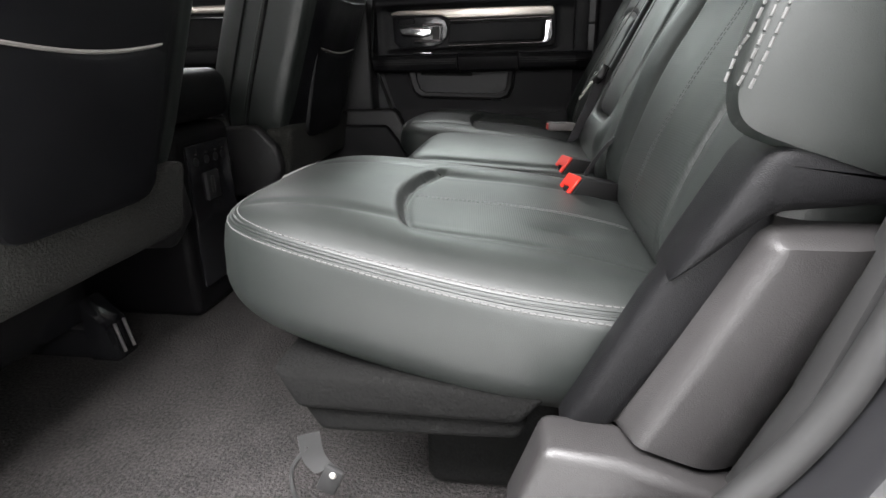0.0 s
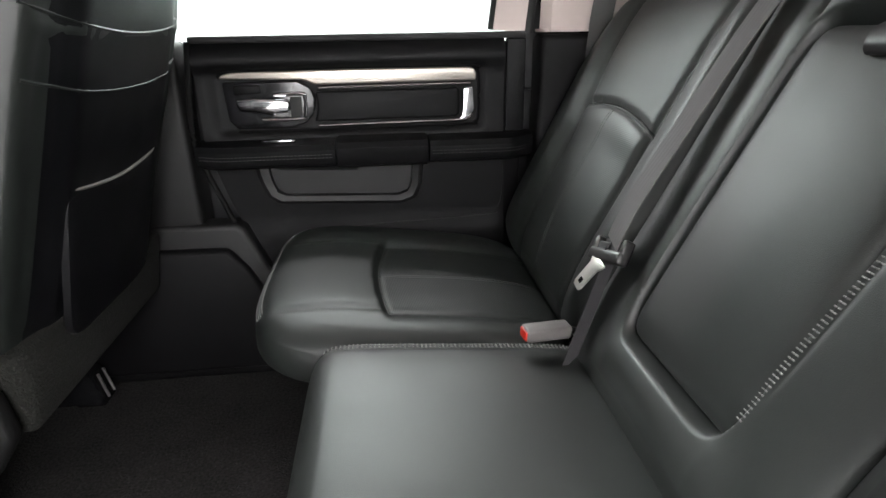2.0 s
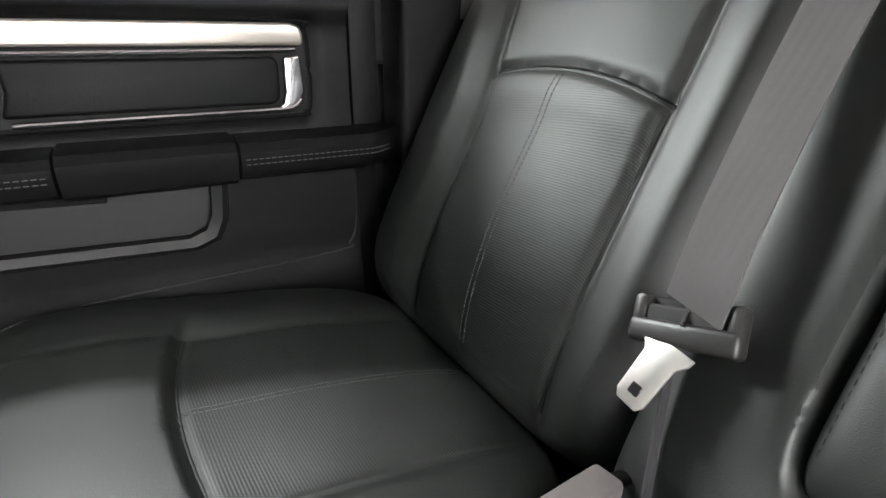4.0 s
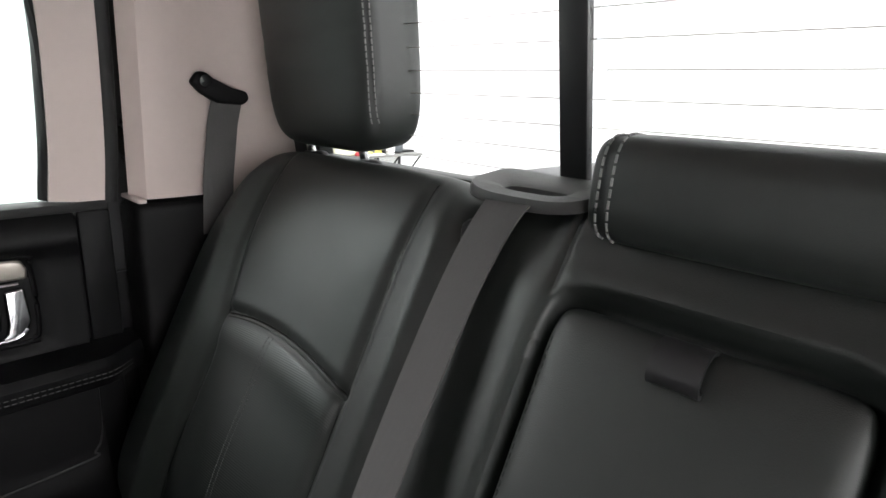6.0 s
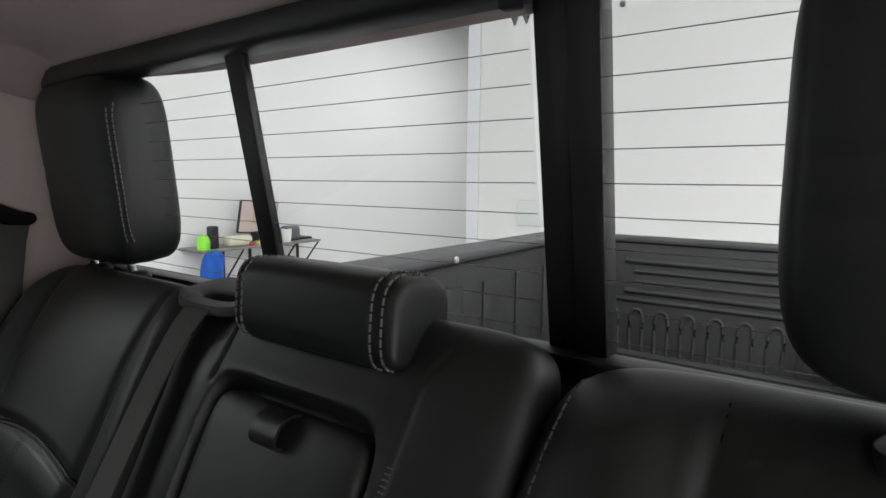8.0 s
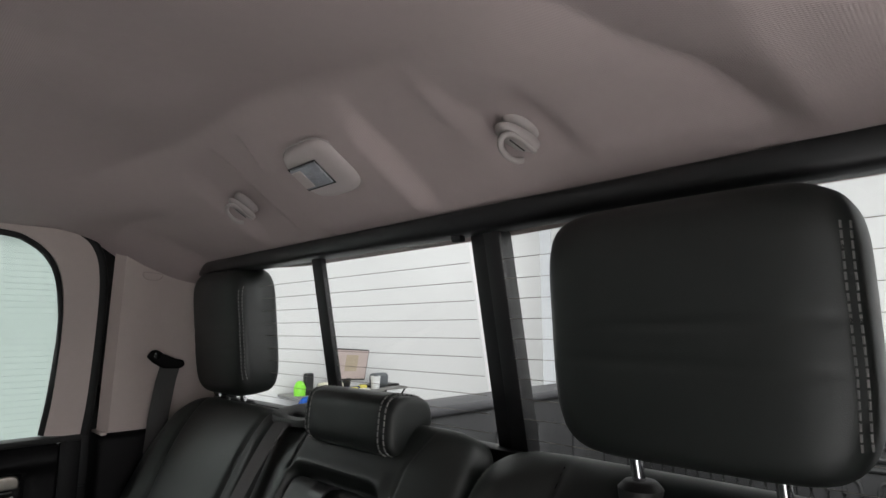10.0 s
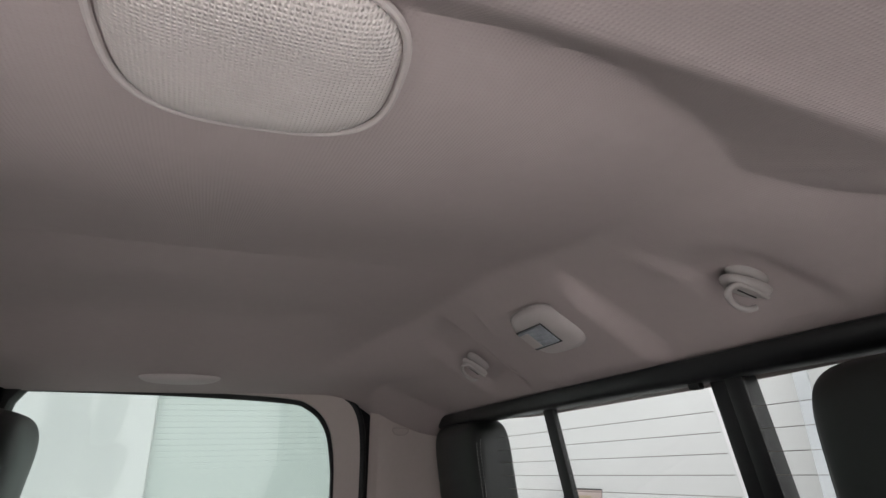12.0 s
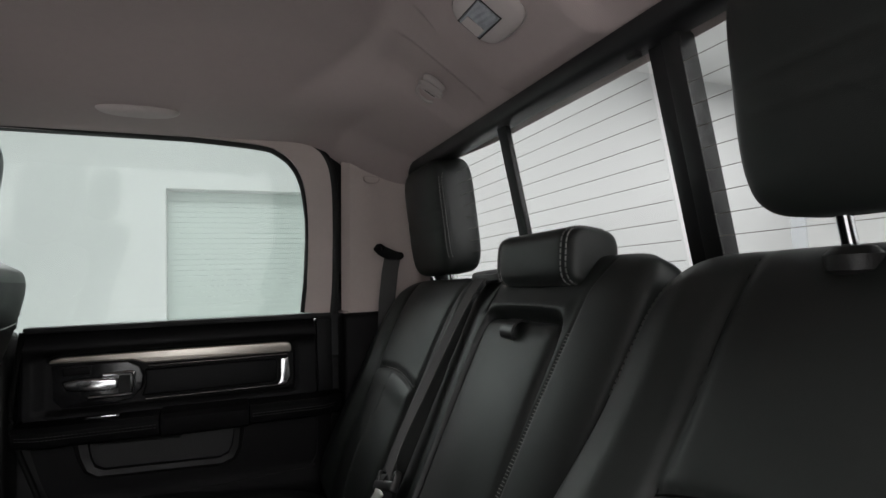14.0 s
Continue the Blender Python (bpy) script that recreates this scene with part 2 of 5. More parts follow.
def glass(name, tint):
    ma = bpy.data.materials.new(name)
    ma.use_nodes = True
    nt = ma.node_tree
    b = nt.nodes["Principled BSDF"]
    b.inputs["Base Color"].default_value = (*tint, 1)
    b.inputs["Roughness"].default_value = 0.0
    b.inputs["IOR"].default_value = 1.45
    tr = nt.nodes.new("ShaderNodeBsdfTransparent")
    tr.inputs[0].default_value = (*tint, 1)
    gl = nt.nodes.new("ShaderNodeBsdfGlossy")
    gl.inputs["Roughness"].default_value = 0.02
    mx = nt.nodes.new("ShaderNodeMixShader")
    mx.inputs[0].default_value = 0.035
    nt.links.new(tr.outputs[0], mx.inputs[1])
    nt.links.new(gl.outputs[0], mx.inputs[2])
    nt.links.new(mx.outputs[0], nt.nodes["Material Output"].inputs[0])
    return ma


LEATHER = mat("black_leather", (0.0112, 0.0134, 0.0122), 0.46, vary=0.10, scale=5, grain=("cells", 1100), bump=0.11, wear=-0.01, soft=0, spec=0.55, ior=1.5)
RIBBED = mat("ribbed_black_leather", (0.0116, 0.0138, 0.0126), 0.47, vary=0.10, scale=5, grain=("ribs", 0.0021), bump=0.11, wear=-0.01, soft=0, spec=0.5, ior=1.5)
SEATBACK = mat("black_seat_back_vinyl", (0.0034, 0.0034, 0.0042), 0.48, vary=0.15, scale=8, grain=("cells", 1100), bump=0.2, spec=0.25)
THREAD = mat("pale_grey_thread", (0.072, 0.072, 0.070), 0.8, vary=0.2, scale=60)
DARKTHREAD = mat("dark_thread", (0.014, 0.0160, 0.015), 0.55, vary=0.2, scale=60, spec=0.5)
PLASTIC = mat("black_grained_plastic", (0.0034, 0.0032, 0.0036), 0.55, vary=0.2, scale=8, grain=("noise", 1400), bump=0.3, spec=0.14)
SOFTBLACK = mat("soft_touch_black_vinyl", (0.0040, 0.0040, 0.0044), 0.50, vary=0.2, scale=10, grain=("cells", 1100), bump=0.25, spec=0.16)
GREYPLASTIC = mat("grey_grained_plastic", (0.019, 0.018, 0.018), 0.45, vary=0.15, scale=8, grain=("noise", 900), bump=0.35)
MIDPLASTIC = mat("dark_grey_pillar_plastic", (0.0070, 0.0068, 0.0070), 0.5, vary=0.15, scale=8, grain=("noise", 1000), bump=0.3, spec=0.3)
RUBBER = mat("black_rubber", (0.008, 0.008, 0.008), 0.7, vary=0.2, scale=20)
CARPET = mat("black_carpet", (0.0280, 0.0256, 0.0250), 0.95, vary=0.9, scale=14, grain=("noise", 260), bump=1.0, fine=0.7, deep=0.006, spec=0.25)
BACKFELT = mat("olive_grey_carpet", (0.0110, 0.0110, 0.0094), 0.95, vary=0.5, scale=16, fine=0.6, grain=("noise", 260), bump=0.9, deep=0.004, spec=0.28)
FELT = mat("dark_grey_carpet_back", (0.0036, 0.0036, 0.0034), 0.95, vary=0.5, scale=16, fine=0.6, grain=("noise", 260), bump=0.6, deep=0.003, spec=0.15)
HEADLINER = mat("warm_grey_headliner_cloth", (0.43, 0.358, 0.346), 0.92, vary=0.04, scale=5, grain=("weave", 140), bump=0.24)
TRIM = mat("warm_beige_pillar_plastic", (0.50, 0.425, 0.395), 0.6, vary=0.05, scale=6, grain=("noise", 900), bump=0.2)
GRILLE = mat("pale_grey_perforated_plastic", (0.60, 0.535, 0.51), 0.6, vary=0.05, scale=8, grain=("weave", 170), bump=0.7)
LAMPBODY = mat("pale_grey_plastic", (0.50, 0.445, 0.43), 0.5, vary=0.05, scale=8)
CHROME = mat("chrome", (0.66, 0.66, 0.68), 0.14, metal=1, vary=0.05, scale=8)
SILVER = mat("satin_silver_paint", (0.52, 0.48, 0.43), 0.34, metal=0.75, vary=0.06, scale=8)
STEEL = mat("bright_steel", (0.70, 0.68, 0.64), 0.36, metal=0.8, vary=0.12, scale=20)
WEBBING = mat("grey_woven_belt", (0.075, 0.074, 0.072), 0.85, vary=0.15, scale=30, grain=("weave", 160), bump=0.15)
BELT = mat("grey_ribbed_belt", (0.056, 0.055, 0.054), 0.8, vary=0.12, scale=30, grain=("ribs", 0.0078, (0.10, 1.0, 0.05)), bump=0.07)
HOOKGREY = mat("warm_grey_hook_plastic", (0.40, 0.36, 0.345), 0.5, vary=0.05, scale=8)
# belt webbing again, darkened for the shade on the lower run
SHADEDWEB = mat("shaded_woven_belt", (0.026, 0.025, 0.027), 0.85, vary=0.15, scale=30, grain=("weave", 160), bump=0.15)
RED = mat("red_button_plastic", (0.42, 0.016, 0.008), 0.4, vary=0.06, scale=20)
GREYBUCKLE = mat("grey_buckle_plastic", (0.10, 0.092, 0.09), 0.5, vary=0.1, scale=20)
GLOSS = mat("gloss_black_plastic", (0.010, 0.010, 0.011), 0.16, vary=0.1, scale=10)
SATIN = mat("satin_black_metal", (0.014, 0.014, 0.015), 0.42, vary=0.15, scale=10)
LENS = mat("clear_ribbed_lens", (0.34, 0.355, 0.38), 0.10, vary=0.25, scale=45, grain=("ribs", 0.004), bump=0.5)
GLASS = glass("window_glass", (0.80, 0.845, 0.828))
REARGLASS = glass("rear_window_glass", (0.96, 0.97, 0.965))
LINE = mat("heating_wire", (0.16, 0.145, 0.12), 0.5, metal=0.3, vary=0.2, scale=30)
PAINT = mat("dark_truck_paint", (0.012, 0.012, 0.013), 0.32, vary=0.1, scale=4, coat=0.3)
LINERMAT = mat("textured_bed_liner", (0.018, 0.0184, 0.0192), 0.7, vary=0.3, scale=14, grain=("noise", 260), bump=0.9)
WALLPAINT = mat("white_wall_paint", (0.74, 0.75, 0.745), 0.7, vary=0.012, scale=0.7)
# white wall paint darkened to offset the extra light on the partition
DIMMEDPAINT = mat("dimmed_white_wall_paint", (0.53, 0.535, 0.53), 0.7, vary=0.012, scale=0.7)
GREENWHITE = mat("pale_green_white_slats", (0.62, 0.68, 0.65), 0.5, vary=0.03, scale=2)
CONCRETE = mat("pale_sealed_concrete", (0.66, 0.66, 0.65), 0.45, vary=0.12, scale=1.2, grain=("noise", 40), bump=0.2)
GREYWALL = mat("pale_grey_wall_edge", (0.52, 0.54, 0.56), 0.7, vary=0.04, scale=2)
SEAM = mat("black_seam", (0.004, 0.004, 0.004), 0.7, vary=0.2, spec=0.12)
BUCKLEBLACK = mat("matt_black_buckle_plastic", (0.003, 0.003, 0.003), 0.6, vary=0.15, scale=20, spec=0.25)
LATCHGREY = mat("dark_latch_plastic", (0.020, 0.0195, 0.019), 0.42, vary=0.15, scale=20)
ZIPTHREAD = mat("grey_thread", (0.15, 0.15, 0.145), 0.8, vary=0.2, scale=60)
ROPE = mat("grey_rope_thread", (0.085, 0.085, 0.083), 0.8, vary=0.2, scale=60, spec=0.2)
INK = mat("black_print", (0.01, 0.01, 0.01), 0.5, vary=0.1)


# ---- the hall ----
FLOOR_Z = -0.70


def structure(name, geo, ma, label, category, smooth=False):
    return tagged(part(name, geo, ma, None, "", smooth, 30), label, category, kind="structure")


structure("ground", box((-9, -9, FLOOR_Z - 0.2), (13, 9, FLOOR_Z), 0), CONCRETE, "pale sealed concrete floor of the workshop hall", "floor")
# side wall with the roller door opening
DX0, DX1, DZ = -0.12, 3.3, 1.93
bm = box((-9, 6.0, FLOOR_Z), (DX0, 6.3, 4.0), 0)
rbox(bm, (DX1, 6.0, FLOOR_Z), (13, 6.3, 4.0), 0)
rbox(bm, (DX0, 6.0, DZ), (DX1, 6.3, 4.0), 0)
structure("wall_side", bm, WALLPAINT, "smooth white painted hall wall with a door opening", "wall")
structure("wall_near", box((-9, -6.3, FLOOR_Z), (13, -6.0, 4.0), 0), WALLPAINT, "smooth white painted hall wall", "wall")
structure("wall_front", box((-9.3, -6.3, FLOOR_Z), (-9, 6.3, 4.0), 0), WALLPAINT, "smooth white painted hall wall", "wall")
structure("wall_end", box((13, -6.3, FLOOR_Z), (13.3, 6.3, 4.0), 0), WALLPAINT, "smooth white painted hall wall", "wall")
PX, PY = 4.6, 2.34
structure("wall_partition", box((PX, -6.0, FLOOR_Z), (PX + 0.30, PY, 4.0), 0.01), DIMMEDPAINT, "white partition wall behind the truck", "wall")
structure("trim_partition", box((PX - 0.012, PY - 0.11, FLOOR_Z), (PX + 0.31, PY + 0.012, 4.0), 0.004), GREYWALL, "pale grey corner strip on the partition wall", "trim")
structure("ceiling_hall", box((-9, -6.3, 4.0), (13, 6.3, 4.1), 0), WALLPAINT, "white ceiling of the workshop hall", "ceiling")

# roller door: one slat built, the rest share it
door = thing("roller_door", ((DX0 + DX1) / 2, 6.22, FLOOR_Z), "pale green-white roller door with narrow horizontal slats, closed", "roller door")
SL = 0.060
me = bpy.data.meshes.new("slat")
bm = box((DX0, 6.205, 0), (DX1, 6.235, SL - 0.0012), 0.0010, 1)
bm.to_mesh(me)
bm.free()
me.materials.append(GREENWHITE)
for i in range(int((DZ - FLOOR_Z) / SL) + 1):
    s = new("slat", me)
    s.parent = door
    s.matrix_parent_inverse = Matrix.Translation(-HOME[door.name])
    s.location = (0, 0, FLOOR_Z + i * SL)
part("backing", box((DX0, 6.24, FLOOR_Z), (DX1, 6.25, DZ), 0), GREENWHITE, door)

sign = thing("wall_sign", (PX - 0.01, 1.58, 0.58), "pale green-grey rectangular panel fixed on the white wall", "sign")
part("panel", box((PX - 0.014, 1.33, 0.575), (PX, 1.84, 0.785), 0.004), mat("pale_green_panel", (0.49, 0.52, 0.505), 0.5, vary=0.04), sign)
part("border", prism([(PX - 0.016, 1.335, 0.77), (PX - 0.016, 1.835, 0.77), (PX - 0.016, 1.835, 0.78), (PX - 0.016, 1.335, 0.78)], (0.004, 0, 0), 0), GREYWALL, sign)

# ---- the cab: shell, openings ----
YF, YN = 0.80, -0.72     # inner faces of the far and near sides
structure("floor", box((-1.5, YN - 0.02, -0.04), (0.9, YF + 0.04, 0.0), 0.006), CARPET, "black carpeted cab floor", "floor", True)


def headz(x, y):
    d = abs(y - CY)
    # flat panel, folding down to the rear along a line that swings forward on the far side
    fold = 0.578 - 0.20 * step(0.28, 0.74, y) - 0.045 * step(-0.16, -0.43, y)
    t = max(0.0, x - fold)
    rear = 0.5 * t * t / 0.024 if t < 0.024 else t - 0.012
    z = 1.236 - 0.146 * rear / (0.800 - fold - 0.012)
    if y < CY:
        # crowned panel, then the inner face of the side rail down to its lip
        crown = (step(-0.10, 0.52, d) - 0.07) / 0.90
        z -= (0.072 * (1 - step(0.54, 0.78, x)) + 0.040 * step(0.55, 0.20, x)) * crown
        rail = np.interp(x, (0.42, 0.66, 0.84), (1.107, 1.098, 1.088))
        crease = np.interp(x, (0.30, 0.364, 0.425, 0.511, 0.545, 0.605, 0.66, 0.75), (0.555, 0.545, 0.522, 0.490, 0.466, 0.494, 0.522, 0.545))
        s = np.clip((d - crease) / (0.581 - crease), 0, 1)
        side = s
        drop = 0.012 * step(0.58, 0.65, d) * step(0.80, 0.60, x)
    else:
        rail = 1.158
        side = step(0.28, 0.64, d)
        drop = (0.012 + 0.045 * step(0.50, 0.70, x)) * step(0.58, 0.74, d)
    z = z + (min(z, rail) - z) * side - drop
    # raised island round the lamp and recessed channels round the hooks
    ends = step(0.60, 0.66, x) * step(0.805, 0.75, x)
    z -= 0.024 * step(-0.120, -0.086, y) * step(0.150, 0.132, y) * ends
    z += 0.010 * step(-0.205, -0.240, y) * step(-0.356, -0.322, y) * step(0.61, 0.70, x) * step(0.79, 0.75, x)
    z -= 0.009 * bell(y + 0.236, 0.018) * ends
    z += 0.016 * step(0.225, 0.250, y) * step(0.385, 0.335, y) * ends
    z -= 0.006 * bell(x - 0.1, 0.25) * bell(y - 0.1, 0.2)
    return float(z)


def head_point(u, v):
    return (u, v, headz(u, v))


us = list(np.linspace(-1.3, 0.18, 30)) + list(np.linspace(0.19, 0.845, 110))
vs = list(np.linspace(YN - 0.01, YF - 0.02, 260))
V, F = grid(head_point, us, vs)
F = [tuple(reversed(f)) for f in F]
structure("ceiling", (V, F), HEADLINER, "warm grey cloth headliner with moulded rear edge", "headliner", True)
structure("roof", box((-1.5, YN - 0.08, 1.25), (0.92, YF + 0.06, 1.28), 0.01), PAINT, "dark painted cab roof", "roof")
# outer skins and bulkhead close the cab
structure("wall_cab_rear", box((0.895, YN - 0.08, -0.25), (0.915, YF + 0.06, 0.775), 0.004), PLASTIC, "black trimmed rear wall of the cab", "cab wall")
structure("wall_cab_front", box((-1.55, YN - 0.08, -0.25), (-1.5, YF + 0.06, 0.86), 0.004), PLASTIC, "black bulkhead at the front of the cab", "cab wall")
structure("wall_cab_far", box((-1.5, YF + 0.055, -0.25), (0.9, YF + 0.10, 0.70), 0.004), PAINT, "dark painted outer door skin", "cab wall")
fd = thing("door_2", (-0.8, YF + 0.05, 0.2), "closed front door with black trim and silver inlay strip", "car door", kind="structure")
part("door_panel", box((-1.5, YF + 0.03, 0.2), (-0.30, YF + 0.10, 0.80), 0.004), PLASTIC, fd)
part("inlay", box((-1.1, YF + 0.012, 0.668), (-0.46, YF + 0.032, 0.692), 0.005, 2), SILVER, fd, "satin silver inlay strip")
part("chrome_strip", box((-1.1, YF + 0.018, 0.652), (-0.46, YF + 0.032, 0.657), 0.002, 1), CHROME, fd)
part("armrest", box((-1.1, YF - 0.04, 0.50), (-0.40, YF + 0.032, 0.560), 0.014, 3), SOFTBLACK, fd)
structure("wall_front_door", box((-1.5, YN - 0.08, -0.25), (-0.14, YN - 0.02, 0.70), 0.004), PAINT, "dark painted front door", "cab wall")
structure("header_rear", box((0.815, YN - 0.06, 1.105), (0.860, YF + 0.05, 1.25), 0.004), SATIN, "black roof header above the rear window", "header")

# ---- far door side, window, pillars ----
WIN = [(-0.46, 0.722), (0.538, 0.722), (0.545, 0.80), (0.548, 0.94), (0.540, 1.03), (0.520, 1.085), (0.480, 1.122), (0.42, 1.138), (0.2, 1.150), (-0.1, 1.156), (-0.46, 1.158)]


def lean(z):
    """The upper body leans inwards above the belt line."""
    return YF - 0.10 * max(0.0, z - 0.72)


def leaned(x, z, d=0.0):
    return (x, lean(z) + d, z)


frame_trim = thing("door_window_frame", (0.58, YF, 0.72), "beige plastic trimmed frame round the rear door window", "window frame", kind="structure")
outer = [(-0.46, 0.716), (0.600, 0.716), (0.606, 0.80), (0.608, 0.95), (0.604, 1.05), (0.590, 1.105), (0.560, 1.137), (0.50, 1.152), (0.42, 1.158), (0.2, 1.168), (-0.1, 1.174), (-0.46, 1.176)]
inner = curve_pts([leaned(x, z) for x, z in WIN[1:]], 6)
outr = curve_pts([leaned(x, z) for x, z in outer[1:]], 6)
k = min(len(inner), len(outr))
ri = [inner[int(i * (len(inner) - 1) / (k - 1))] for i in range(k)]
ro = [outr[int(i * (len(outr) - 1) / (k - 1))] for i in range(k)]
V, F = [], []
for a, b in zip(ri, ro):
    V += [a + np.array((0, 0.03, 0)), a - np.array((0, 0.004, 0)), b - np.array((0, 0.008, 0)), b + np.array((0, 0.03, 0))]
for i in range(k - 1):
    for j in range(3):
        F.append((4 * i + j, 4 * i + j + 1, 4 * i + 5 + j, 4 * i + 4 + j))
part("frame_cover", (V, F), TRIM, frame_trim)
part("glass_seal", tube([p + np.array((0, 0.012, 0)) for p in inner], 0.007, 8, flat=1.6), RUBBER, frame_trim, "black rubber glass run")
part("body_seal", tube([p + np.array((0.008, 0.006, 0.0)) for p in outr], 0.012, 10), RUBBER, frame_trim, "black rubber door seal")
win = structure("window_1", prism([leaned(x, z, 0.022) for x, z in ((-0.46, 0.70), (0.56, 0.70), (0.56, 1.06), (0.5, 1.14), (-0.46, 1.165))], (0, 0.004, 0), 0), GLASS, "clear side window glass of the rear door", "window")
win.visible_shadow = False
structure("roof_rail_far", prism([(x, y, z) for x, y, z in ((-1.3, 0.775, 1.16), (-1.3, 0.87, 1.16), (-1.3, 0.87, 1.26), (-1.3, 0.775, 1.215))], (2.2, 0, 0), 0.006), RUBBER, "dark roof rail above the far doors", "roof rail")

# C pillar: beige cover above, black cover below
pillar = thing("pillar_trim", (0.72, YF, 0.0), "beige plastic rear pillar cover over black lower cover", "pillar trim", kind="structure")
up = []
for z in np.linspace(0.716, 1.17, 14):
    row = []
    for x in np.linspace(0.632, 0.90, 16):
        e = min(1.0, (x - 0.632) / 0.02)
        y = lean(z) - 0.022 * e - 0.05 * step(0.74, 0.90, x)
        row.append((x, y, z))
    up.append(row)
V = [p for r in up for p in r]
F = [(i * 16 + j, i * 16 + j + 1, i * 16 + 17 + j, i * 16 + 16 + j) for i in range(13) for j in range(15)]
part("upper_cover", (V, F), TRIM, pillar)
part("upper_edge", box((0.628, YF - 0.05, 0.716), (0.640, YF + 0.02, 0.722), 0.002), TRIM, pillar)
part("lower_cover", box((0.628, YF - 0.035, 0.0), (0.90, YF + 0.04, 0.712), 0.012, 3), PLASTIC, pillar, "black lower pillar cover")
st = [(0.686, 1.066), (0.690, 1.054), (0.706, 1.050), (0.722, 1.053), (0.727, 1.064), (0.706, 1.067)]
part("badge_outline", tube(curve_pts([(x, lean(z) - 0.0235 - 0.05 * float(step(0.74, 0.9, x)), z) for x, z in st], 5, True), 0.0012, 5, True), mat("moulded_mark", (0.40, 0.34, 0.31), 0.6), pillar, "small moulded oval mark")

structure("wall_cab_corner", box((0.585, YF + 0.036, 0.60), (0.93, YF + 0.065, 1.27), 0.006), PAINT, "dark painted rear corner of the cab", "cab wall")
# B pillar and lower trim ahead of the far door
bp = thing("centre_pillar_trim", (-0.13, YF, 0.0), "black plastic centre pillar cover beside the rear door", "pillar trim", kind="structure")
part("belt_cover", box((-0.30, YF - 0.040, 0.315), (-0.070, YF + 0.05, 0.712), 0.012, 3), MIDPLASTIC, bp)
part("upper_cover", box((-0.34, YF - 0.070, 0.70), (-0.140, YF + 0.05, 1.17), 0.012, 3), PLASTIC, bp)
part("corner_fillet", prism([(-0.15, YF - 0.05, 1.175), (-0.085, YF - 0.05, 1.168), (-0.110, YF - 0.05, 1.152), (-0.128, YF - 0.05, 1.125), (-0.136, YF - 0.05, 1.09), (-0.15, YF - 0.05, 1.06)], (0, 0.06, 0), 0.003), RUBBER, bp)
part("lower_cover", prism([(x, YF - 0.050, z) for x, z in ((-0.42, 0.02), (0.085, 0.02), (0.075, 0.20), (0.040, 0.285), (0.012, 0.346), (-0.004, 0.357), (-0.42, 0.362))], (0, 0.06, 0), 0.012, 3), MIDPLASTIC, bp, "dark grey lower pillar cover")
part("lower_step", prism([(x, YF - 0.066, z) for x, z in ((-0.42, 0.02), (0.06, 0.02), (0.05, 0.19), (0.012, 0.262), (-0.024, 0.308), (-0.42, 0.314))], (0, 0.03, 0), 0.012, 3), PLASTIC, bp)
part("door_seal", tube(curve_pts([(-0.048, YF - 0.018, 0.71), (-0.066, YF - 0.020, 0.54), (-0.052, YF - 0.022, 0.47), (-0.026, YF - 0.026, 0.398), (0.008, YF - 0.030, 0.305), (0.05, YF - 0.030, 0.20)], 8), 0.006, 8), SEAM, bp)
structure("trim_sill_far", box((-1.2, YF - 0.06, 0.0), (0.66, YF + 0.05, 0.055), 0.012, 3), PLASTIC, "black plastic door sill cover", "sill trim", True)

# ---- near side: door opening, pillar, seal ----
structure("pillar_near_front", box((-0.36, YN - 0.06, 0.0), (-0.20, YN, 1.20), 0.02, 3), GREYPLASTIC, "dark grey plastic centre pillar cover", "pillar", True)
structure("sill_near", box((-0.6, YN - 0.10, -0.20), (0.64, YN - 0.005, 0.02), 0.015, 3), GREYPLASTIC, "grey plastic door sill cover", "sill trim", True)
quarter = [(0.46, -0.02), (0.485, 0.06), (0.52, 0.15), (0.565, 0.225), (0.602, 0.28), (0.630, 0.345), (0.650, 0.45), (0.655, 0.72), (0.635, 1.02), (0.60, 1.14), (0.62, 1.25), (0.93, 1.25), (0.93, -0.02)]
structure("pillar_near_rear", prism([(x, YN - 0.075, z) for x, z in quarter], (0, 0.06, 0), 0.008), PAINT, "dark painted body side behind the door opening", "body side", True)
structure("pillar_near_cover", prism([(x + 0.018, YN - 0.012, z) for x, z in quarter[6:10]] + [(0.9, YN - 0.012, 1.2), (0.9, YN - 0.012, 0.45)], (0, 0.03, 0), 0.008), TRIM, "beige plastic rear pillar cover", "pillar trim", True)
structure("roof_rail_near", prism([(-1.3, YN - 0.08, 1.16), (-1.3, YN + 0.01, 1.15), (-1.3, YN + 0.01, 1.20), (-1.3, YN - 0.08, 1.26)], (2.2, 0, 0), 0.006), HEADLINER, "grey cloth covered roof rail above the open door", "roof rail", True)
structure("trim_roof_edge_near", tube(curve_pts([(-0.9, -0.616, 1.100), (0.0, -0.616, 1.100), (0.40, -0.616, 1.094), (0.52, -0.620, 1.078)], 8), 0.013, 10), RUBBER, "black rubber edge strip along the roof above the open door", "weatherstrip", True)
seal = thing("door_opening_seal", (0.66, YN, 0.0), "black rubber weatherstrip round the open rear door", "weatherstrip", kind="structure")
sealine = curve_pts([(x - 0.012, YN - 0.03, z) for x, z in quarter[:9]] + [(0.56, YN - 0.03, 1.125), (0.3, YN - 0.03, 1.148), (-0.2, YN - 0.03, 1.15)], 10)
part("bulb", tube(sealine, 0.011, 10), RUBBER, seal)
